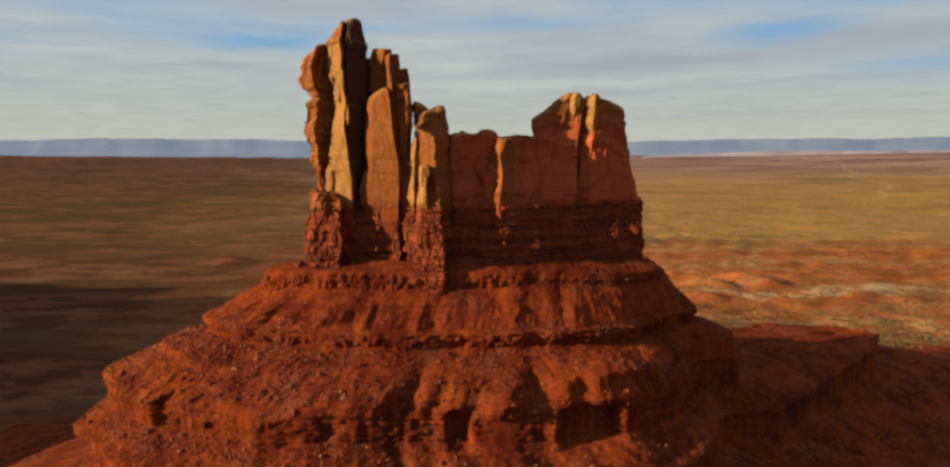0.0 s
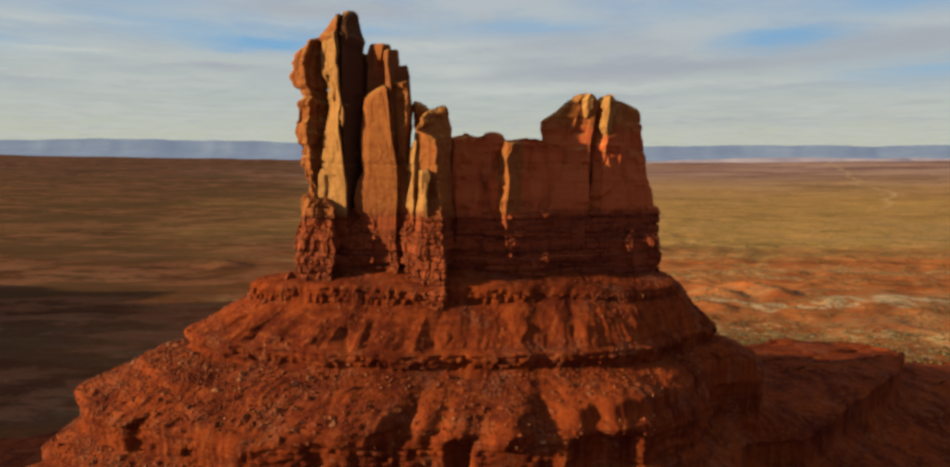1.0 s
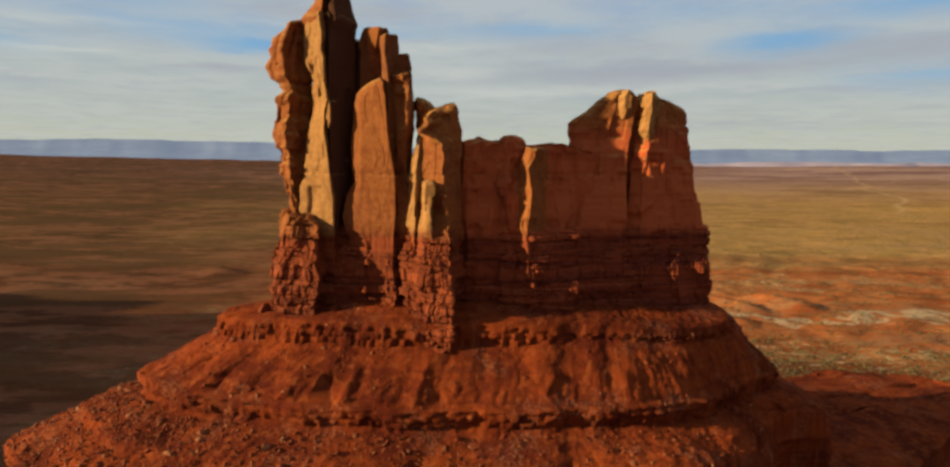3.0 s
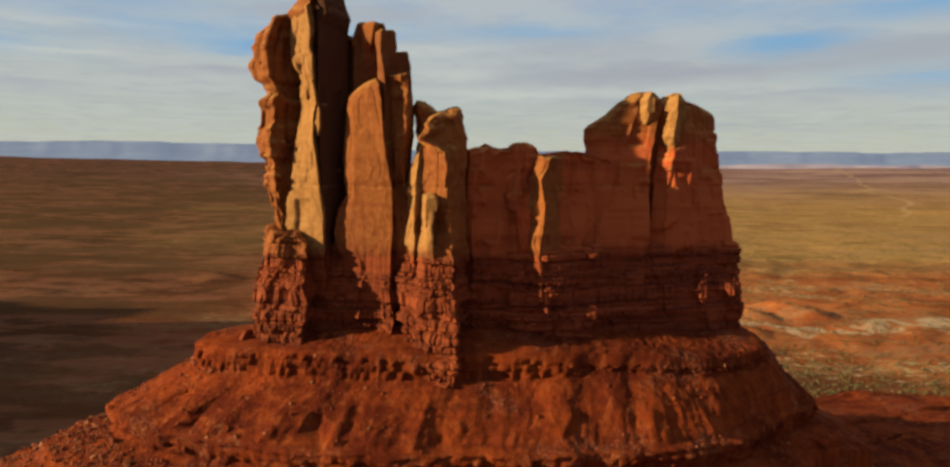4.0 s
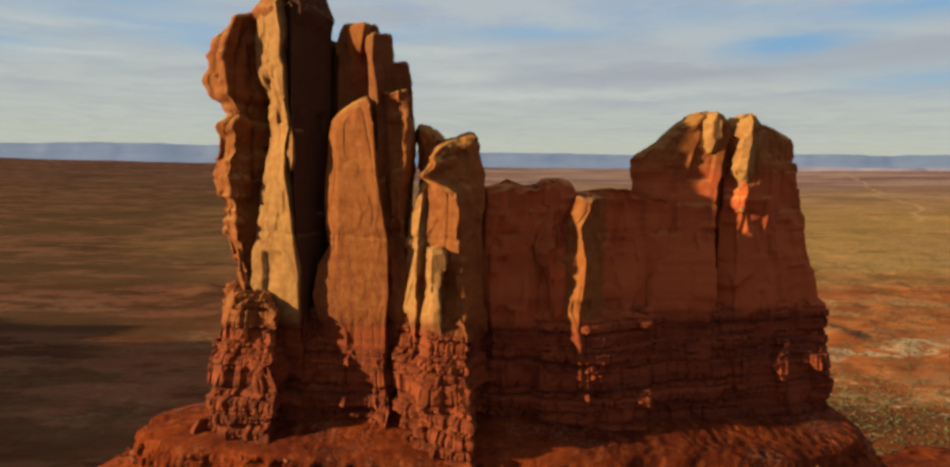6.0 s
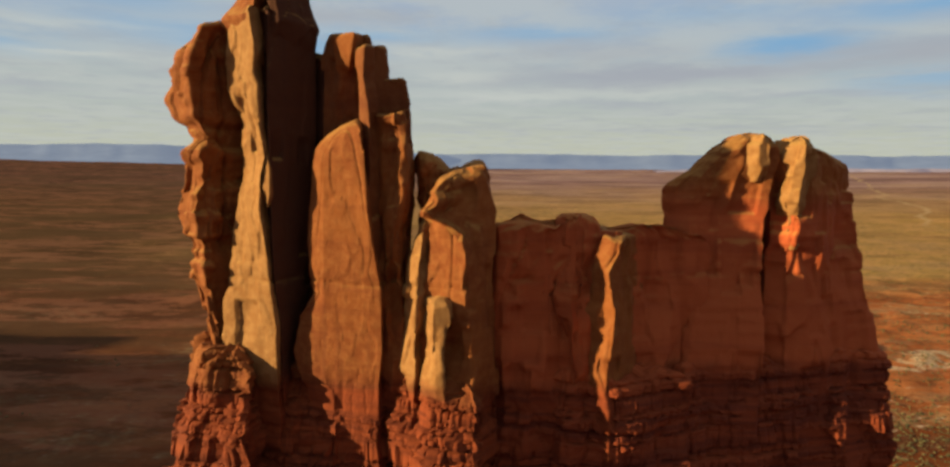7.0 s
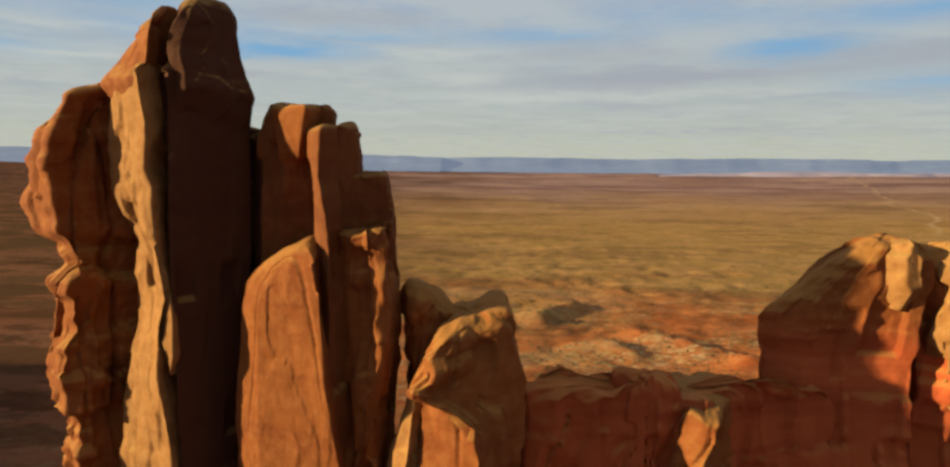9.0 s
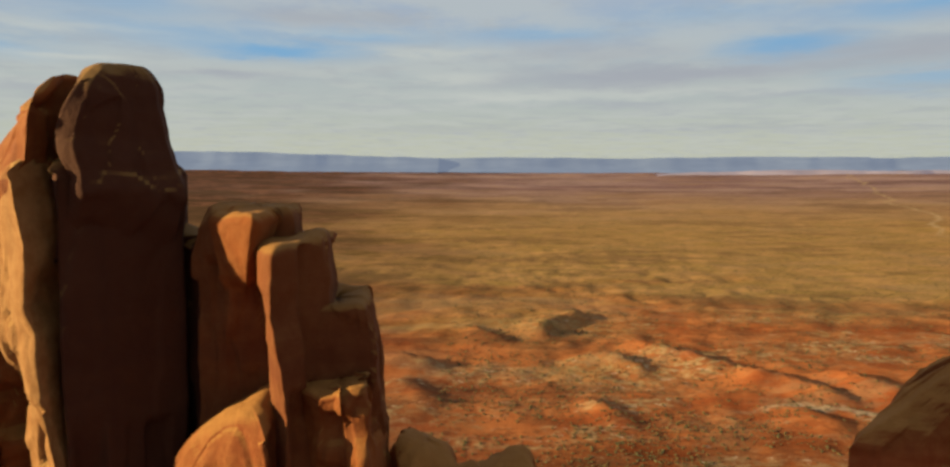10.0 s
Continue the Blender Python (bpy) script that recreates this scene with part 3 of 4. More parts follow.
crag("rock_cap", [[(149.8, -41, 199), (157, -39.5, 199)], (193.0, [(149.8, -42.0), (151.2, -42.9), (152.4, -42.4), (153.8, -41.3), (156.5, -39.0)]),
      (190.6, [(149.8, -38.4), (151, -38.6), (152, -38.0), (155, -37.5), (157, -37.0)]), [(149.8, -37.6, 193.8), (157, -37.0, 193.8)], [(149.8, -37, 199), (157, -37, 199)]],
     156.9, 3.2, "rounded overhanging cap with faint beds", 31, (0.35, 0), count=130, gap=0.22, bedded=1.4, blunt=0.75, rough=0.6, chips=0.25, foot=149.8)
crag("rock_pillar", [[(94, -37.5, 192.6), (120, -37.6, 192.6), (152, -37.8, 192.4)], [(94, -35.6, 191.0), (111, -35.5, 190.9), (117, -36.2, 190.3), (132, -36.4, 190.3), (152, -36.7, 190.5)],
      (195.6, [(94, -35.6), (106, -35.0), (109, -34.0), (115, -33.2), (121, -32.8), (130, -32.3), (136, -31.7), (147, -31.7), (148.6, -31.3), (151.4, -32.2)]),
      [(94, -35, 201), (152, -33.5, 201)], [(94, -39, 201), (152, -38.5, 201)]],
     152.2, 1.6, "tallest pillar with a dark sheer face", 3, rough=0.22, chips=0.1, bedded=0.5, mat=varnished_rock, blunt=0.5)
crag("rock_cap", [[(147, -38, 200), (157, -37, 199)], [(147, -38, 194), (157, -37.4, 194)],
      (191.0, [(146, -36.9), (147.4, -36.7), (148.8, -36.1), (150.8, -35.7), (152.8, -36.8), (155, -36.1), (157.5, -35)]), [(146, -36.2, 192.2), (147.6, -35.8, 191.6), (150, -34.8, 190.9), (153, -35.2, 190.8), (157, -34.4, 191.3)],
      (195.2, [(146, -32.3), (147.6, -31.7), (149.5, -31.2), (152.5, -32.0), (156, -32.3)]), [(147, -33.4, 200), (157, -34.0, 199)]],
     157.6, 4.6, "rounded dome with faint beds", 32, gap=0.24, blunt=0.5, bedded=0.8, rough=0.6, chips=0.3, mat=varnished_rock, foot=146.0)
crag("rock_pillar", [[(94, -31, 200), (149, -29.5, 199)], (194.6, [(94, -31.7), (130, -31.0), (146, -30.6), (149, -29.8)]), (193.7, [(94, -29.7), (143.5, -28.3), (144.5, -28.5), (148.6, -28.7)]),
      [(94, -24.6, 194.4), (149, -24.1, 194.4)], [(94, -25.2, 200), (149, -25, 200)]],
     149.2, 0.9, "flat-topped dark pillar", 4, blunt=0.28, rough=0.45, mat=streaked_rock)
crag("rock_flake", [[(143.2, -27.8, 194.6), (148.6, -28.4, 194.6)], [(143.2, -28.0, 194.0), (145, -28.4, 193.3), (148.4, -28.8, 193.0)], [(143.2, -27.0, 193.8), (144.6, -26.5, 192.9), (146, -26.1, 192.2), (148.4, -25.5, 191.6)], [(143.2, -26.4, 194.6), (148.4, -24.6, 194.6)]],
     148.9, 0.8, "sunlit scar at the top of a pillar", 52, count=90, gap=0.24, rough=0.35, chips=0.3, blunt=0.3, foot=143.0)
crag("rock_slab", [[(94, -31, 197), (137, -28, 196)],
      (191.8, [(94, -31.7), (102, -32.6), (103, -33.2), (107, -34.3), (111.5, -33.5), (115, -31.2), (117, -32.0), (122, -32.1), (127, -31.6), (133.4, -31.2)]),
      (190.7, [(94, -30), (133, -29.6), (137, -28.6)]),
      (188.9, [(94, -22.4), (103, -22.4), (108, -21.9), (116, -22), (119, -22.5), (126, -23.6), (137, -24.4)]),
      [(94, -21.5, 195), (137, -24, 195)]],
     137.0, 3.0, "smooth orange slab with an arched top", 60, (0.5, 0.1), count=240, rough=0.2, chips=0.05, blunt=0.5, cut=0.08)
crag("rock_pillar", [[(94, -25, 200), (147, -25, 200)], (192.2, [(94, -26), (136, -25.6), (141, -25.2), (147, -25.5)]), (190.0, [(94, -23.9), (130, -23.5), (137, -23.4), (140, -23.7), (143, -24.3), (147, -24.0)]),
      (193.0, [(94, -21.5), (143, -21.3), (147, -21.9)]), [(94, -22.2, 200), (147, -22.5, 200)]],
     147.3, 0.8, "narrow square-topped pillar with a bright edge", 6, count=150, blunt=0.28, rough=0.5, mat=streaked_rock)
crag("rock_pillar", [[(94, -24, 200), (143, -24, 200)], [(94, -24, 195), (143, -23.9, 195)], (192.4, [(94, -23.4), (139, -23.6), (139.6, -24.0), (143, -24.0)]),
      (192.6, [(94, -18.6), (130, -18.3), (135, -18.5), (139.4, -18.9), (139.9, -18.7), (143, -19.1)]), [(94, -18.8, 199), (143, -19.2, 199)]],
     143.2, 0.5, "stepped square-topped pillar", 7, count=150, blunt=0.2, rough=0.45, mat=streaked_rock)
crag("rock_slab", [[(94, -23, 197), (138, -23, 197)], (191.9, [(94, -23.4), (139, -23.1)]), [(94, -20.6, 190.2), (120, -21, 190.3), (138, -20.8, 190.7)],
      [(94, -18.9, 189.8), (119.5, -19.6, 189.9), (131, -19.0, 190.0), (138, -19.3, 190.4)], [(94, -18.4, 195), (130, -18.3, 195), (138, -18.9, 195)]],
     138.8, 0.9, "rough orange slab with spalled scars", 8, rough=0.8, blunt=0.28, chips=0.9)
pillar("rock_wall", [(-35, 201), (-34.6, 196.8), (-29, 196.0), (-27, 196), (-24.6, 196), (-25, 201)], PLAIN, 146.6, 1.0, "dark wall that joins the pillars behind", (-0.25, 0), 33, blunt=0.3, rough=0.6, mat=varnished_rock)
# The low twin-lobed pillar.
crag("rock_pillar", [[(94, -18.6, 200), (134, -17.6, 199)], (194.6, [(94, -18.8), (125, -18.3), (129, -17.9), (134, -18.2)]), (192.4, [(94, -16.8), (126, -16.6), (134, -16.4)]),
      [(94, -12.6, 193.6), (134, -13.2, 193.8)], [(94, -13.6, 200), (134, -14.4, 199)]],
     133.2, 2.2, "rounded tan lobe behind a low pillar", 9, (-0.4, 0), count=140, blunt=0.5, bedded=1.8, rough=0.6)
crag("rock_pillar", [[(94, -17, 198), (132, -14.5, 197)], [(94, -17.4, 188.8), (115, -17.2, 189), (121, -16, 189.2), (125, -16.0, 189.4), (126.4, -17.2, 190.4), (130, -15.8, 190.8), (132, -14.8, 191)],
      [(94, -10, 184.6), (109, -9.8, 185.6), (115, -10.4, 185.9), (121, -10.6, 186.1), (123.5, -11.4, 186.4), (125.2, -14, 187.1), (126.4, -16.3, 187.2), (127.4, -16.2, 187.0), (128.6, -14.6, 187.2), (130, -15.2, 188), (132, -13.4, 188.6)],
      [(94, -6.2, 190), (104, -6.5, 190), (120, -7.3, 190.6), (126, -7.4, 190.6), (131, -8.2, 191)], [(94, -7.4, 198), (131, -9, 197)]],
     132.0, 2.4, "low pillar with a pale tan crown", 110, (0.28, 0.1), rough=0.55, blunt=0.42, bedded=1.5, chips=0.5)
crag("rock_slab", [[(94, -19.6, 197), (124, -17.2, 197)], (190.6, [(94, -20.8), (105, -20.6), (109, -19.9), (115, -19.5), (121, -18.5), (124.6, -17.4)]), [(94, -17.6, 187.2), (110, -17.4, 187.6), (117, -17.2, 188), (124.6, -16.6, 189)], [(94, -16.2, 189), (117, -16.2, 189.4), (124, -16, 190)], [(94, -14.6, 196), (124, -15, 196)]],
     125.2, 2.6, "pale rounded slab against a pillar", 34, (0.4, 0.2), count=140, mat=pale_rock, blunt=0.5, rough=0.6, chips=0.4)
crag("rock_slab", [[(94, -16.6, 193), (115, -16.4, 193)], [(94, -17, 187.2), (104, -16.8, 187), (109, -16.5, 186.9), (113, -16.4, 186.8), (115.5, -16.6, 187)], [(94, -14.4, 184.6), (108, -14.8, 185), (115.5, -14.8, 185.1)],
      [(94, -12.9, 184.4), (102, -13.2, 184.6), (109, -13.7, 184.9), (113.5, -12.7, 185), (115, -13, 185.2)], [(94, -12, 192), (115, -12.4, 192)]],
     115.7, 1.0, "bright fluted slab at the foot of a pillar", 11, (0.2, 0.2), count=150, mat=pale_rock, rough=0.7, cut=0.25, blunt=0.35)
# The saddle wall.
pillar("rock_wall", [(-10, 200.5), (-9.6, 197), (-1, 196.4), (6, 195.8), (15, 200), (24, 203.6), (24, 207)], [(94, 0, -6.4, 1, 1), (104, 0, -5.4, 1, 1), (118, 0, -3.2, 1, 1), (128, 0, -2.6, 1, 1)], 123.5, 1.0, "low red saddle wall with a broken rim", (-0.07, 0), 12, mat=ruddy_rock, count=300, cut=0.9, jag=0.8, blunt=0.3)
pillar("rock_pillar", [(0.6, 201), (1.2, 197.2), (3.6, 194.8), (8.2, 197.0), (8.6, 201)], [(94, 0, -5.6, 1, 1), (104, 0, -5.0, 1, 1), (120, 0, -3.0, 1, 1), (128, 0, -2.6, 0.8, 0.9)], 125.8, 3.2, "small peak on the saddle wall", (-0.1, 0), 13, mat=ruddy_rock, count=130, blunt=0.7)
crag("rock_pillar", [[(94, 5.2, 203), (122, 6.8, 203)], (193.0, [(94, 3.4), (99.4, 3.7), (105, 3.6), (109, 5.0), (113, 4.4), (114, 5.6), (118, 5.6), (123, 7.6)]),
      [(94, 7.8, 187.6), (98, 7.8, 188.0), (102.6, 7.6, 188.4), (109, 8.2, 189.2), (113.5, 8.4, 189.8), (118, 7.8, 190.4), (120.4, 9.1, 191.0), (122.6, 9.4, 191.6)],
      [(94, 17, 198), (122, 15.4, 202)], [(94, 16, 206), (122, 15, 206)]],
     123.0, 1.0, "buttress with a bright orange edge", 14, (-0.12, 0), rough=0.5, blunt=0.3)
# The eastern block, split by one deep crack.
CRACK = [(94, -4.0, 0), (108, -3.2, 0), (121.7, -2.2, 0), (128, -1.4, 0), (135, 0, 0), (140, 0.5, 0)]
crag("rock_block", [[(94, 21, 212), (131, 23, 209), (136, 27, 208)],
      [(94, 16.6, 200), (104, 17, 201.5), (116, 17.8, 204), (122, 18.4, 205.2), (129.4, 18.1, 205.3), (130.8, 20, 205.3), (133.8, 24, 205.6), (136.6, 28, 205.6)],
      [(94, 20, 194.6), (104, 20.4, 197), (116, 21, 200.5), (125, 21.4, 203), (131, 23, 203.6), (134, 26, 204), (137, 29, 204.5)],
      [(94, 29.8, 194.0), (107, 31, 197.4), (116, 31.8, 200.0), (120.6, 32.2, 201.0), (122.4, 32.4, 201.8), (128, 33.3, 202.6), (133, 34.3, 203), (137, 33.6, 203.4)],
      [(94, 30.4, 199), (122, 32.6, 206), (137, 34.0, 207)], [(94, 33, 213), (137, 34, 210)]],
     137.0, 2.6, "broad red block with a domed top", 15, (0.12, 0), count=280, rough=0.28, bedded=4.5, chips=0.3, cut=0.3, blunt=0.42, mat=ruddy_rock)
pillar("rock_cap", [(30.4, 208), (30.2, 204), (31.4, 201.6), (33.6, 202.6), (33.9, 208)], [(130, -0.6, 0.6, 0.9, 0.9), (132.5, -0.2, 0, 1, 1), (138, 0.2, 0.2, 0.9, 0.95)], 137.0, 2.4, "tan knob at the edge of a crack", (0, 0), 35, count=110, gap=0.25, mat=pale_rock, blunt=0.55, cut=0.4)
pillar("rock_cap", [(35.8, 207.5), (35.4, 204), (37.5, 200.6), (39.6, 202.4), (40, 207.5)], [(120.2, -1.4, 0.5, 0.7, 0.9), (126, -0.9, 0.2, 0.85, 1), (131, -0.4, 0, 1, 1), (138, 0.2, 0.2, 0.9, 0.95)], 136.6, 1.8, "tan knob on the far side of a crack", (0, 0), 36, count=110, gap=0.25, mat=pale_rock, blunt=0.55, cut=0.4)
pillar("rock_block", [(35.4, 215), (34.9, 204.6), (37.3, 201.4), (47.6, 207.8), (49.8, 217)], [(94, 0, -5.0, 1, 1.05), (104, 0, -4.0, 1, 1.03), (120, 0, -1.4, 1, 1), (132, 0, 0, 1, 1), (138, 0, 0, 0.97, 1)], 135.0, 2.6, "sheer dark red block beside a crack", (-0.28, 0), 16, mat=ruddy_rock, count=230, cut=0.5, chips=0.6, rough=0.7,
       moves={0: CRACK, 1: CRACK, 2: [(94, -3.0, 1.6), (108, -2.2, 1.6), (119.6, -1.6, 1.6), (120.8, -0.9, 0), (128, -0.7, 0), (135, 0, 0)], 3: [(94, 5.4, 0), (106, 4.0, 0), (122, 1.6, 0), (132, 0, 0), (136, -1.2, 0)]})
# The bedded plinth below the pillars.
FOOT = [(74, 0, -2.0, 1.0, 1.0), (82, 0, -3.8, 1.03, 1.05), (96, 0, -1.6, 1.0, 1.0), (104, 0, 0.6, 0.97, 0.95), (108, 0, 1.8, 0.9, 0.88)]
STEP = [(74, 0, -3.4, 1.03, 1.0), (84, 0, -2.6, 1.02, 1.0), (94, 0, -1.4, 1.0, 1.0), (104, 0, 0.4, 0.98, 0.97), (108, 0, 1.8, 0.92, 0.9)]
pillar("bedded_cliff", [(-50, 200), (-50.2, 191.6), (-46.4, 188.8), (-39.0, 187.0), (-38.0, 199)], FOOT, 107.4, 1.6, "blocky sunlit buttress of thin beds", (0, 0), 21, count=200, gap=0.25, jag=0.9, lower_at=125, chips=0.12, cut=0.8, rough=1.35)
pillar("bedded_cliff", [(-39.5, 201), (-39, 192.6), (-30, 191.6), (-22, 190.0), (-19, 200)], FOOT, 105.0, 1.2, "recessed dark cliff of thin beds", (0, 0), 22, count=220, gap=0.25, jag=0.8, lower_at=125, chips=0.12, cut=0.8)
pillar("bedded_cliff", [(-21.5, 198), (-20, 189.0), (-15, 184.6), (-9.2, 182.8), (-7.6, 196)], FOOT, 106.5, 2.0, "jutting buttress of broken red beds", (0.1, 0.2), 23, count=210, gap=0.25, jag=0.9, lower_at=125, chips=0.12, cut=0.8, rough=1.35)
pillar("bedded_cliff", [(-10, 203), (-9, 193), (0, 191.2), (4.6, 190.2), (8.4, 189.2), (13, 190.4), (19, 192.4), (20, 205)], STEP, 104.6, 1.0, "shaded cliff of thin red beds", (0, 0), 24, mat=ruddy_rock, count=280, gap=0.25, jag=0.8, lower_at=125, chips=0.12, cut=0.8)
pillar("bedded_cliff", [(17, 214), (17.6, 194.0), (30, 196.6), (44, 200.0), (53.0, 202.6), (55, 214), (40, 219)], STEP, 104.8, 1.2, "broad shaded cliff of thin red beds", (0, 0), 25, mat=ruddy_rock, count=360, gap=0.25, jag=0.8, lower_at=125, chips=0.12, cut=0.8)

pillar("bedded_cliff", [(-66, 199), (-65.5, 192), (-60, 187.0), (-54, 185.5), (-52, 196)], [(68, 0, -0.8, 1.05, 1.06), (84, 0, 0.2, 0.97, 0.97)], 80.4, 1.2, "low broken ledge on the western bench", (0, 0), 27, count=170, gap=0.25, jag=0.9, lower_at=125, chips=0.12, cut=0.8, rough=1.2)

pillar("bedded_cliff", [(51, 215), (52.6, 197.4), (57, 196.6), (61.6, 201), (61, 214)], [(68, 0, -0.8, 1.06, 1.06), (80, 0, 0, 1.0, 1.0)], 81.8, 2.4, "low knuckle of beds at the eastern foot", (-0.1, 0), 28, mat=ruddy_rock, count=150, gap=0.25, jag=0.9, lower_at=125, chips=0.12, cut=0.8)

# ---- the talus skirt ----
# Rows of (reach, height): steep red slopes broken by ledges.
SKIRT = np.array([(-9, 88.0), (-1, 85.4), (2.6, 84.6), (3.8, 84.0), (4.2, 83.2), (4.4, 81.8), (4.6, 79.6), (5.0, 78.8), (5.8, 78.0), (11.4, 71.0), (12.6, 70.2), (13.0, 69.5), (12.9, 68.4), (12.2, 66.0), (12.5, 65.2), (14.4, 64.0), (20, 58.2),
                  (23.6, 53.6), (24.8, 52.4), (25.3, 51.2), (25.0, 44.6), (26.0, 43.2), (31, 40.2), (35, 39.0), (36.2, 38.0), (36.9, 27.0), (44, 23), (60, 12), (82, 2.0), (120, -9.0), (150, -14)])
# The same reaches as ellipses: middle x, half width, half depth, squareness.
RINGS = np.array([(-9, 1, 44, 5, 0.75), (0, 1, 55.5, 14.6, 0.8), (4.2, -2, 62.0, 18.0, 0.9), (13.0, -4, 78.5, 29.0, 1.0), (25.2, -12, 99.5, 41.0, 1.0), (28.6, -11, 103, 43.5, 1.0), (36.8, -8, 108, 49, 1.0), (60, -5, 160, 82, 1.0), (150, 0, 330, 210, 1.0)])


def skirt_mesh(count=1300):
    ang = np.linspace(0, 2 * np.pi, count, endpoint=False)
    ang = ang + 0.42 * np.cos(ang)  # closer together on the side that is seen
    ca, sa = np.cos(ang), np.sin(ang)
    length = np.concatenate([[0], np.cumsum(np.hypot(np.diff(SKIRT[:, 0]), np.diff(SKIRT[:, 1])))])
    fine = np.unique(np.concatenate([np.arange(0, 78, 0.36), np.arange(78, length[-1], 2.5), [length[-1]]]))
    d, z = (np.interp(fine, length, SKIRT[:, c]) for c in range(2))
    grade = np.abs(np.gradient(z)) / (np.abs(np.gradient(d)) + 1e-3)
    steep = np.clip((grade - 1.6) / 2, 0, 1)
    cx, a, b, sq = (np.interp(d, RINGS[:, 0], RINGS[:, c])[:, None] for c in (1, 2, 3, 4))
    east = np.interp(d, [-9, 0, 3.8, 12.4, 15, 19, 28.6], [1, 0.99, 0.97, 0.94, 0.97, 1, 1])[:, None]
    X = cx + a * np.where(ca > 0, east, 1.0) * np.sign(ca) * np.abs(ca)[None] ** sq
    Y = 199 + b * np.sign(sa) * np.abs(sa)[None] ** sq + 0.045 * (X - 2)
    ox, oy = ca[None] / a, sa[None] / b
    n = np.hypot(ox, oy)
    ox, oy = ox / n, oy / n
    # A long bench runs out to the east below the third ledge.
    off = (np.degrees(ang) - 25 + 180) % 360 - 180
    spur = 66 * np.exp(-(off / 19) ** 2)[None] * np.interp(d, [29, 35, 60, 150], [0, 1, 1.1, 1.2])[:, None]
    X, Y = X + spur * 0.93, Y + spur * 0.37
    # A shoulder behind it runs down to the north-east.
    off = (np.degrees(ang) - 42 + 180) % 360 - 180
    shoulder = np.exp(-(off / 20) ** 2)[None] * np.interp(d, [20, 28, 36, 60, 150], [0, 42, 55, 85, 95])[:, None]
    X, Y = X + shoulder * 0.7, Y + shoulder * 0.71
    Z = np.repeat(z[:, None], count, 1)
    shape = X.shape
    p = np.stack([X.ravel(), Y.ravel(), Z.ravel()], -1)
    along = np.stack([X[len(X) // 4], Y[len(X) // 4], 0 * ca], -1)
    walkway = np.concatenate([[0], np.cumsum(np.hypot(*np.diff(along[:, :2], axis=0).T))])
    # Ledges wander; gullies cut the slopes and leave fans between them.
    calm = 1 - 0.75 * np.exp(-(((np.degrees(ang) - 328 + 180) % 360 - 180) / 26) ** 2)
    wander = layers(along, 19, 3, 71)[None] * np.interp(d, [0, 4, 12, 40], [0.6, 1.6, 2.6, 4.5])[:, None]
    bite = layers(along, 4.4, 3, 72)[None] * np.interp(d, [0, 4, 12, 30], [0.4, 0.5, 0.55, 1.6])[:, None] * calm[None]
    # Cones of debris: ridges that widen downhill below each ledge, with rills down their flanks.
    lane = np.broadcast_to(walkway[None], shape).ravel() + 1.6 * layers(p, 9, 2, 70)
    def cones(wide, seed):
        cell = np.floor(lane / wide).astype(np.int64)
        near = np.full(len(lane), 9.0)
        for k in (-1, 0, 1):
            tip = cell + k + 0.5 + 0.4 * lattice(cell + k, 0 * cell, 0 * cell, seed)
            near = np.minimum(near, np.abs(lane / wide - tip) * (1.2 + 0.5 * lattice(cell + k, 0 * cell + 1, 0 * cell, seed)))
        return (1 - 2 * np.clip(near, 0, 1)).reshape(shape)
    fans, spurs = cones(8.5, 73), cones(23.0, 78)
    rill = cones(1.9, 74) * (0.6 + 0.6 * layers(p, 7, 2, 69).reshape(shape))
    slope = (1 - steep)[:, None] * np.ones(shape)
    below = np.interp(d, [0, 4, 5.5, 11, 12.5, 15, 22.5, 25, 28, 38, 60], [0, 0, 0.3, 1.3, 0.1, 0.5, 1.6, 0.5, 0.8, 1.6, 2.4])[:, None]
    plates, _ = cells(lane, np.broadcast_to(fine[:, None], shape).ravel() + 2.5 * layers(p, 6, 2, 65), 6.0, 5.0, 64)
    # A ridge of debris stands out in front; a bowl lies to the east of it.
    lobe = lambda at, wide: np.exp(-(((np.degrees(ang) - at + 180) % 360 - 180) / wide) ** 2)
    wander = wander + (6 * lobe(292, 15) - 15 * lobe(330, 15) + 3 * lobe(245, 8))[None] * np.interp(d, [6, 14, 30, 60], [0, 0.3, 1.0, 1.2])[:, None]
    fade = step(-0.35, 0.25, layers(p, 17, 2, 63)).reshape(shape)
    deep_part = np.interp(d, [12, 18, 30, 60], [0, 0.6, 1.0, 1.0])[:, None]
    # Deep alcoves in the lowest ledge.
    alcove = step(0.08, 0.4, layers(along, 12, 2, 82))[None] * np.exp(-((d - 25.2) / 1.6) ** 2)[:, None] * calm[None]
    out = wander + bite - 3.4 * alcove + calm[None] * slope * below * (1.3 * fade * fans + 3.4 * deep_part * spurs + 0.3 * rill + 0.2 * plates.reshape(shape))
    bend = layers(p, 4, 2, 68)
    blocks, seam = bricks(np.broadcast_to(walkway[None], shape).ravel() + 0.5 * bend, Z.ravel() + 0.4 * bend, 1.8, 1.5, 79)
    out = out + steep[:, None] * (0.55 * blocks - 0.35 * np.exp(-(seam / 0.2) ** 2)).reshape(shape)
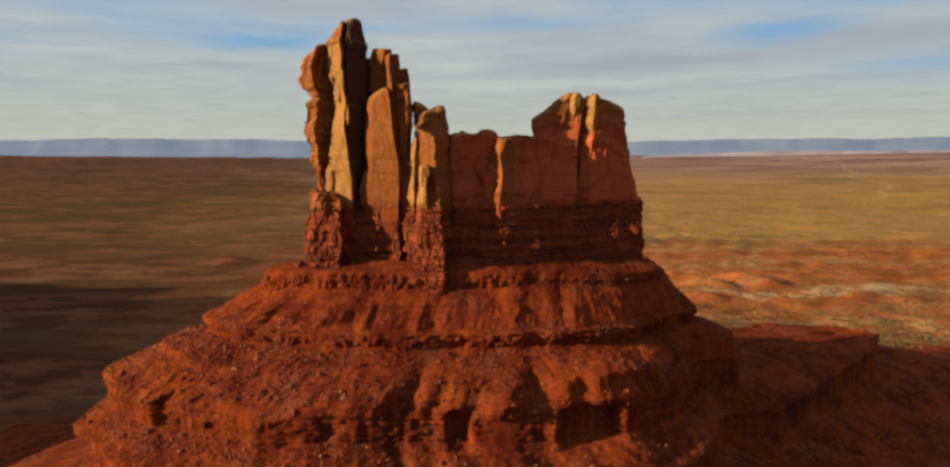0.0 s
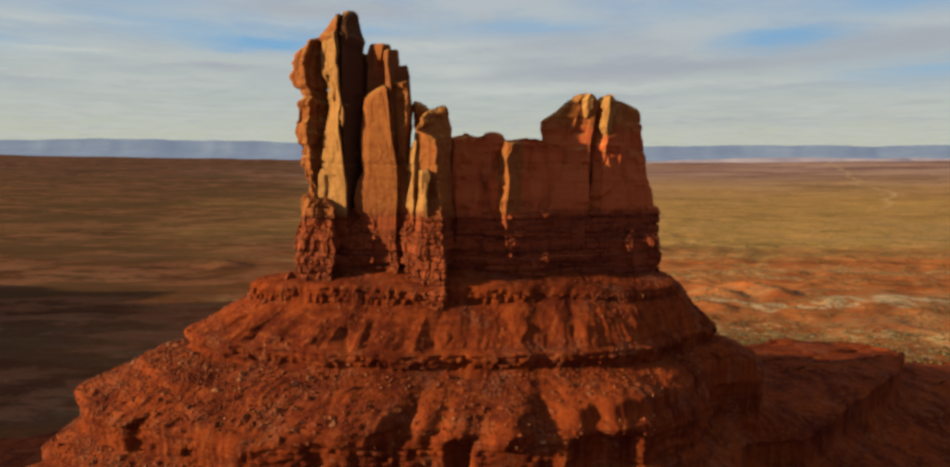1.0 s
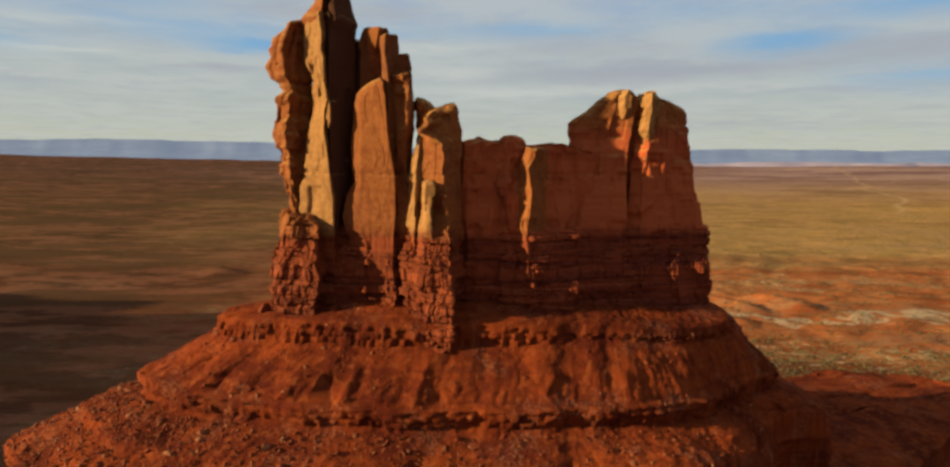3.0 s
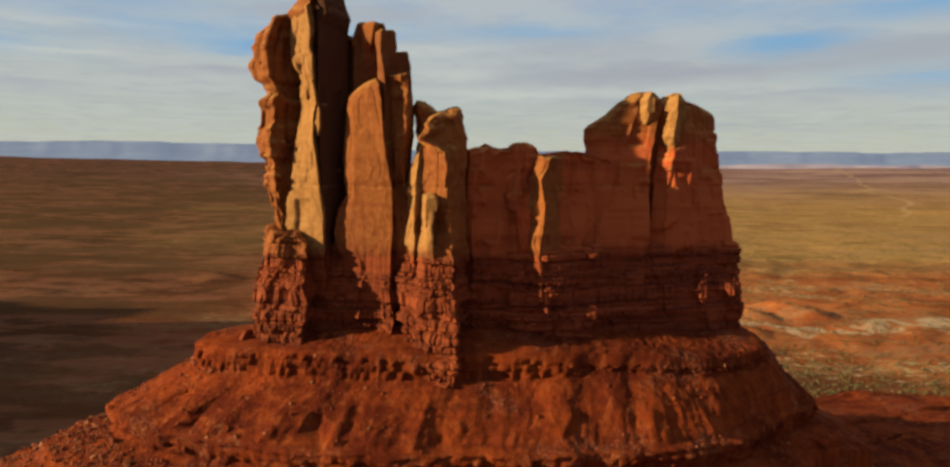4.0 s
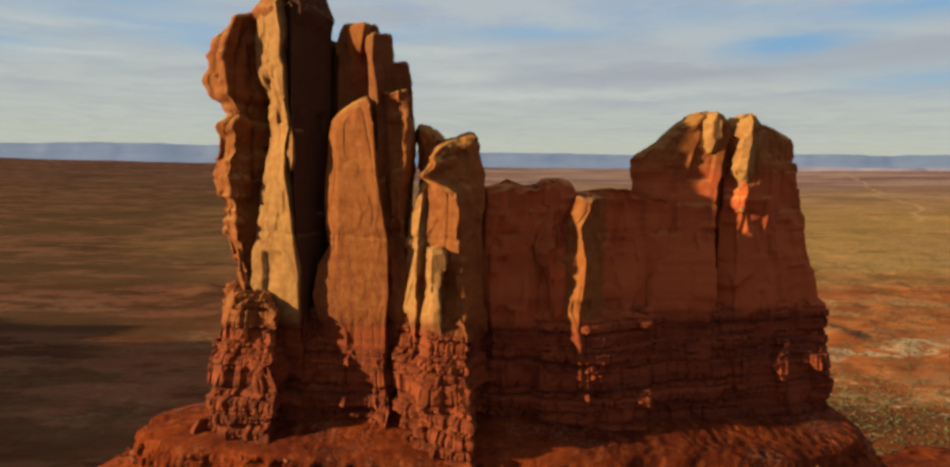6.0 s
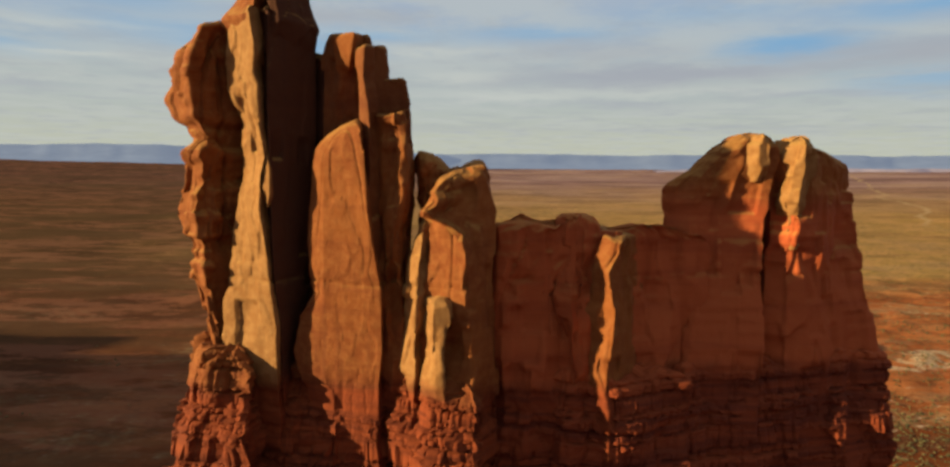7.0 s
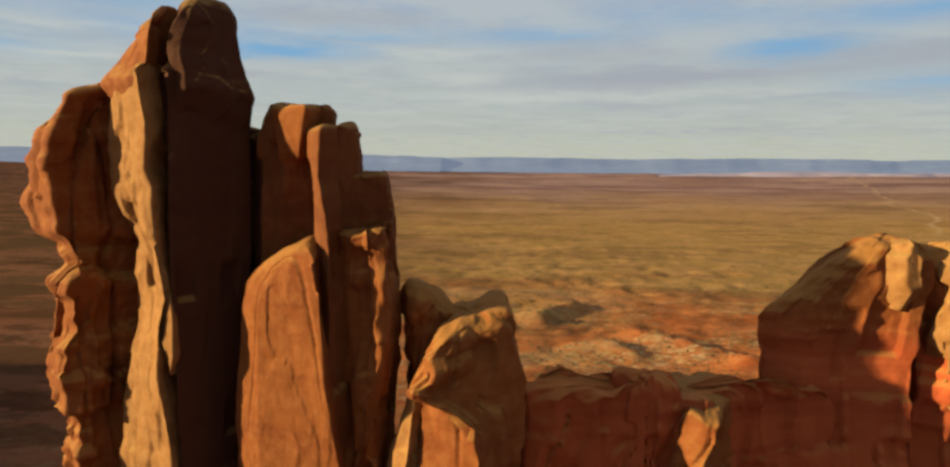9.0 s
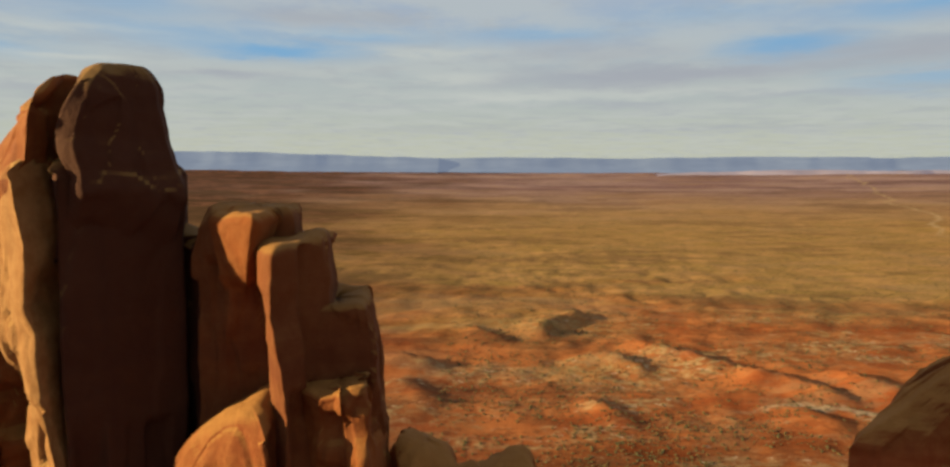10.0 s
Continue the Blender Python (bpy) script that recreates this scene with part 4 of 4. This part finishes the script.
    # Minor ledges between the great ones, where the slope is stripped.
    for at, lift, seed in ((60.5, 1.8, 90), (57.0, 2.2, 91), (53.0, 1.6, 92), (74.0, 0.9, 93), (34.0, 2.0, 94), (20.0, 2.5, 95)):
        h = Z - at - 1.3 * layers(p, 25, 2, seed).reshape(shape)
        bare = step(-0.15, 0.3, layers(p, 30, 2, seed + 20)).reshape(shape)
        Z = Z + lift * bare * np.where(h > 0, np.clip(1 - h / (3.0 * lift), 0, 1), np.clip(1 + h / 0.6, 0, 1))
    h = Z - 57.6
    Z = Z + 3.0 * step(15, 45, X) * np.where(h > 0, np.clip(1 - h / 7, 0, 1), np.clip(1 + h / 0.6, 0, 1))
    # On the east the upper ledge is buried under its own debris.
    buried = np.where((d > 2.6) & (d < 11.4), 84.6 - (d - 2.6) * 1.545 - z, 0.0)[:, None]
    Z = Z + 0.85 * step(-2, 22, X) * buried
    Z = Z + slope * np.minimum(below, 1) * 0.45 * layers(p, 2.1, 3, 75).reshape(shape) + 0.27 * layers(p, 0.85, 3, 76).reshape(shape) + np.interp(d, [0, 12, 40], [0.3, 0.7, 1.5])[:, None] * layers(p, 13, 2, 77).reshape(shape)
    # Debris is heaped higher against the western pillars than on the east.
    Z = Z + (1.2 * lobe(246, 26) + 1.0 * lobe(274, 8) - 2.5 * lobe(330, 30))[None] * np.interp(d, [-4, 3.5, 4.2, 11, 13], [1, 0.85, 0.6, 0.15, 0])[:, None]
    verts = np.stack([X + ox * out, Y + oy * out, Z], -1)
    verts = chip_off(verts[::-1], 60, 780, 0.35, 7, 0.22, (len(verts) - 215, len(verts) - 20))[::-1].copy()
    return verts, grid_faces(len(fine), count, True)[:, ::-1], d, steep


skirt_verts, skirt_faces, skirt_reach, skirt_steep = skirt_mesh()
butte_part("talus_skirt", skirt_verts.reshape(-1, 3), skirt_faces, red_talus, "red shale talus broken by three ledges")


def rough_stone(seed, flat=0.7):
    """A small angular stone about 1 m across: a cut block with knocked-off corners."""
    rng = np.random.default_rng(seed)
    pts = rng.normal(size=(14, 3))
    pts /= np.linalg.norm(pts, axis=1)[:, None]
    pts = np.sign(pts) * np.abs(pts) ** 0.7 * (0.42 + 0.16 * rng.random((14, 1))) * (1, 0.85, flat)
    bm = bmesh.new()
    for q in pts:
        bm.verts.new(q)
    bmesh.ops.convex_hull(bm, input=bm.verts)
    bmesh.ops.delete(bm, geom=[v for v in bm.verts if not v.link_faces], context="VERTS")
    data = bpy.data.meshes.new("boulder")
    bm.to_mesh(data)
    bm.free()
    data.materials.append(rubble_rock)
    return data


def rubble_look(node, maths, mix, fit01, grain, where):
    pick = node("ShaderNodeObjectInfo").outputs["Random"]
    island = node("ShaderNodeNewGeometry").outputs["Random Per Island"]
    tone = mix(maths("POWER", maths("FRACT", maths("ADD", pick, island)), 5.0), (0.135, 0.026, 0.008, 1), (0.250, 0.105, 0.045, 1))
    fine = grain(where, 0.6, 5, 0.6)
    return mix(maths("MULTIPLY", fit01(fine, 0.45, 0.7), 0.4), tone, (0.094, 0.027, 0.013, 1)), fine, 0.2


rubble_rock = material("fallen_sandstone", rubble_look, 0.9)
rng = np.random.default_rng(8)
stones = [rough_stone(900 + k, 0.55 + 0.1 * (k % 4)) for k in range(7)]


def slope_spot(lo, hi, west=0.0):
    """A random spot on the seen side of the skirt between two reaches; west: how strongly it keeps to that side."""
    while True:
        r, c = rng.integers(len(skirt_reach)), rng.integers(skirt_verts.shape[1])
        q = skirt_verts[r, c]
        if lo < skirt_reach[r] < hi and skirt_steep[r] < 0.3 and q[1] < 205 and rng.random() > west * (q[0] + 70) / 150:
            return q


for k in range(280):
    q = slope_spot(13, 31, 1.2)
    size = 0.6 + 1.5 * rng.random() ** 3
    ob = new("boulder", stones[k % 7])
    ob.parent, ob.matrix_parent_inverse = butte, butte_base
    ob.matrix_basis = Matrix.LocRotScale(Vector(q) + Vector((0, 0, size * 0.12)), Euler(tuple(rng.random(3) * (0.6, 0.6, 6.28))), Vector((size, size, size)))
lone = new("boulder", stones[2])
lone.parent, lone.matrix_parent_inverse = butte, butte_base
lone.matrix_basis = Matrix.LocRotScale(Vector((-52.2, 190.2, 85.4)), Euler((0.2, -0.5, 0.8)), Vector((3.4, 3.0, 4.6)))
tagged(lone, "large pale boulder perched on the bench")

# Smaller rubble, past counting.
base_stones = []
for data in stones:
    base_stones.append((np.array([v.co[:] for v in data.vertices]), [tuple(f.vertices) for f in data.polygons]))
verts, faces, begun = [], [], 0
for k in range(7500):
    q = slope_spot(*((13, 30, 1.15) if k % 5 else (4, 40, 0.6)))
    size = 0.2 + 0.75 * rng.random() ** 3
    v, f = base_stones[k % 7]
    turn = np.array(Euler(tuple(rng.random(3) * 6.28)).to_matrix())
    verts.append(v @ turn.T * size + q + (0, 0, 0.1 * size))
    faces += [tuple(i + begun for i in g) for g in f]
    begun += len(v)
ob = butte_part("rubble", np.concatenate(verts), faces, rubble_rock, "loose red and tan rubble", False)
tagged(ob, kind="stuff")

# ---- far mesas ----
# Far rock with the air's haze put into its tint and a glow.
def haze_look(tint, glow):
    mat = bpy.data.materials.new("hazed_mesa")
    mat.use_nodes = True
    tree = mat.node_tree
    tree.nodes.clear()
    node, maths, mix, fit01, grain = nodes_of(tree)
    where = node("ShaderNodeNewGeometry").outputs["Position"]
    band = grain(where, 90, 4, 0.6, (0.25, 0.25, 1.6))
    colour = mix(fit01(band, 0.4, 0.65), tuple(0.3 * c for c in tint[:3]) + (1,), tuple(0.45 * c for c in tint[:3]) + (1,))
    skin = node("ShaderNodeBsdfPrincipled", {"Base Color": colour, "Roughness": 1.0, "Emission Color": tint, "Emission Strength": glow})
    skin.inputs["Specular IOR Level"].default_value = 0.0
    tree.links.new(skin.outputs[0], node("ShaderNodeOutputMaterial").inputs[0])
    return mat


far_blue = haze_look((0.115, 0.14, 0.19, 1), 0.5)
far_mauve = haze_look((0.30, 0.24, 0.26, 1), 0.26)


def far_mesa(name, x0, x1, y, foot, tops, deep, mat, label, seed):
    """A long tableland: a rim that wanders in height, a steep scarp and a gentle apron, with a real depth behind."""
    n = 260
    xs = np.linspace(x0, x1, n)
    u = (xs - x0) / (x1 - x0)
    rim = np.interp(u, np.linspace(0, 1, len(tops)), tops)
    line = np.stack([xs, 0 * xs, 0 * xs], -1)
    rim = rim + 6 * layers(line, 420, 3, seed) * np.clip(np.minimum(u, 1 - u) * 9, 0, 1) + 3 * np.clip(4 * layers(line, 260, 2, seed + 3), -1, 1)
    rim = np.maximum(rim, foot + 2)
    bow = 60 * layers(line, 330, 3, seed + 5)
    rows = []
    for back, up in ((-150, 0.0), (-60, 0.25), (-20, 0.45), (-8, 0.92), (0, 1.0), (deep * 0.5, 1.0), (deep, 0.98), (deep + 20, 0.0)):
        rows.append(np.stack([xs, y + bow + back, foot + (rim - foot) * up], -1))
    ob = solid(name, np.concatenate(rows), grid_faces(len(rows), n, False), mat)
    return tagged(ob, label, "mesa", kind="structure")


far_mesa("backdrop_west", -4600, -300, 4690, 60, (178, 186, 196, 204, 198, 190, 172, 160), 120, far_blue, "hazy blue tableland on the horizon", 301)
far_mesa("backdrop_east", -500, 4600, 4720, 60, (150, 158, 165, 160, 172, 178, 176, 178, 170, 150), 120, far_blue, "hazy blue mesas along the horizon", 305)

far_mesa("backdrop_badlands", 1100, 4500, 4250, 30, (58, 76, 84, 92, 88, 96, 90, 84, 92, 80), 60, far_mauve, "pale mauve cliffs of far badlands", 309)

# ---- the tableland beyond the walk whose shade falls over the plain ----
pts, u = ring_points([(-1050, 560), (-1080, -300), (-720, -330), (-700, 120), (-670, 400), (-690, 570)], 400, 12)
tang = np.roll(pts, -1, 0) - np.roll(pts, 1, 0)
nrm = np.stack([tang[:, 1], -tang[:, 0]], -1) / np.linalg.norm(tang, axis=1)[:, None]
tall = np.interp(pts[:, 1], [200, 330, 397, 470, 548, 575], [150, 136, 114, 88, 60, 34]) + np.interp(pts[:, 1], [250, 340, 420], [8, 14, 22]) * layers(np.column_stack([pts, 0 * u]), 34, 3, 402, 0.8)
part_up = np.linspace(0, 1, 60)
spreadout = np.interp(part_up, [0, 0.45, 0.47, 1], [70, 10, 5, 0])
rings = np.concatenate([np.column_stack([pts + nrm * s, -12 + (tall + 12) * f]) for f, s in zip(part_up, spreadout)])
rings[:, :2] += np.tile(nrm, (60, 1)) * (9 * layers(rings, (45, 45, 90), 3, 401))[:, None]
faces = [tuple(f) for f in grid_faces(60, len(pts), True)] + [tuple(range(59 * len(pts), 60 * len(pts)))]
tagged(solid("mesa", rings, faces, red_talus), "broad red mesa standing off over the shaded plain", "mesa")

# ---- scrub ----
def scrub_look(node, maths, mix, fit01, grain, where):
    island = node("ShaderNodeNewGeometry").outputs["Random Per Island"]
    return mix(island, (0.045, 0.043, 0.018, 1), (0.119, 0.094, 0.035, 1)), grain(where, 0.4, 3), 0.1


scrub_leaf = material("sage_scrub", scrub_look, 0.9)
ball = [(0, 0, -0.1), (0.5, 0, 0.2), (0.15, 0.48, 0.25), (-0.4, 0.3, 0.2), (-0.4, -0.3, 0.25), (0.15, -0.48, 0.2), (0.1, 0.05, 0.62), (-0.2, -0.1, 0.5)]
shell = [(0, 2, 1), (0, 3, 2), (0, 4, 3), (0, 5, 4), (0, 1, 5), (6, 1, 2), (6, 2, 3), (6, 3, 7), (7, 3, 4), (6, 7, 5), (7, 4, 5), (6, 5, 1)]
n = 30000
far = 330 + 1500 * rng.random(n * 3) ** 1.6
bearing = radians(90) + radians(45) * (rng.random(n * 3) * 2 - 1)
sx, sy = far * np.cos(bearing), 100 + far * np.sin(bearing)
clump = layers(np.stack([sx, sy, 0 * sx], -1), (70, 40, 40), 3, 501)
keep = np.flatnonzero(clump + 0.5 * rng.random(n * 3) - 0.9 * (sx < -40) > 0.08)[:n]
sx, sy = sx[keep], sy[keep]
size = (0.6 + 1.2 * rng.random(len(keep)) ** 2)[:, None, None] * np.array([1.2, 1.2, 0.9])
spot = np.stack([sx, sy, floor_height(sx, sy)], -1)
verts = (np.array(ball)[None] * size * (0.75 + 0.5 * rng.random((len(keep), 8, 1))) + spot[:, None]).reshape(-1, 3)
faces = (np.array(shell)[None] + 8 * np.arange(len(keep))[:, None, None]).reshape(-1, 3)
scrub = solid("scrub", verts, faces, scrub_leaf, smooth=False)
tagged(scrub, "dark sagebrush dotted over the red desert floor", "shrubs", kind="stuff")
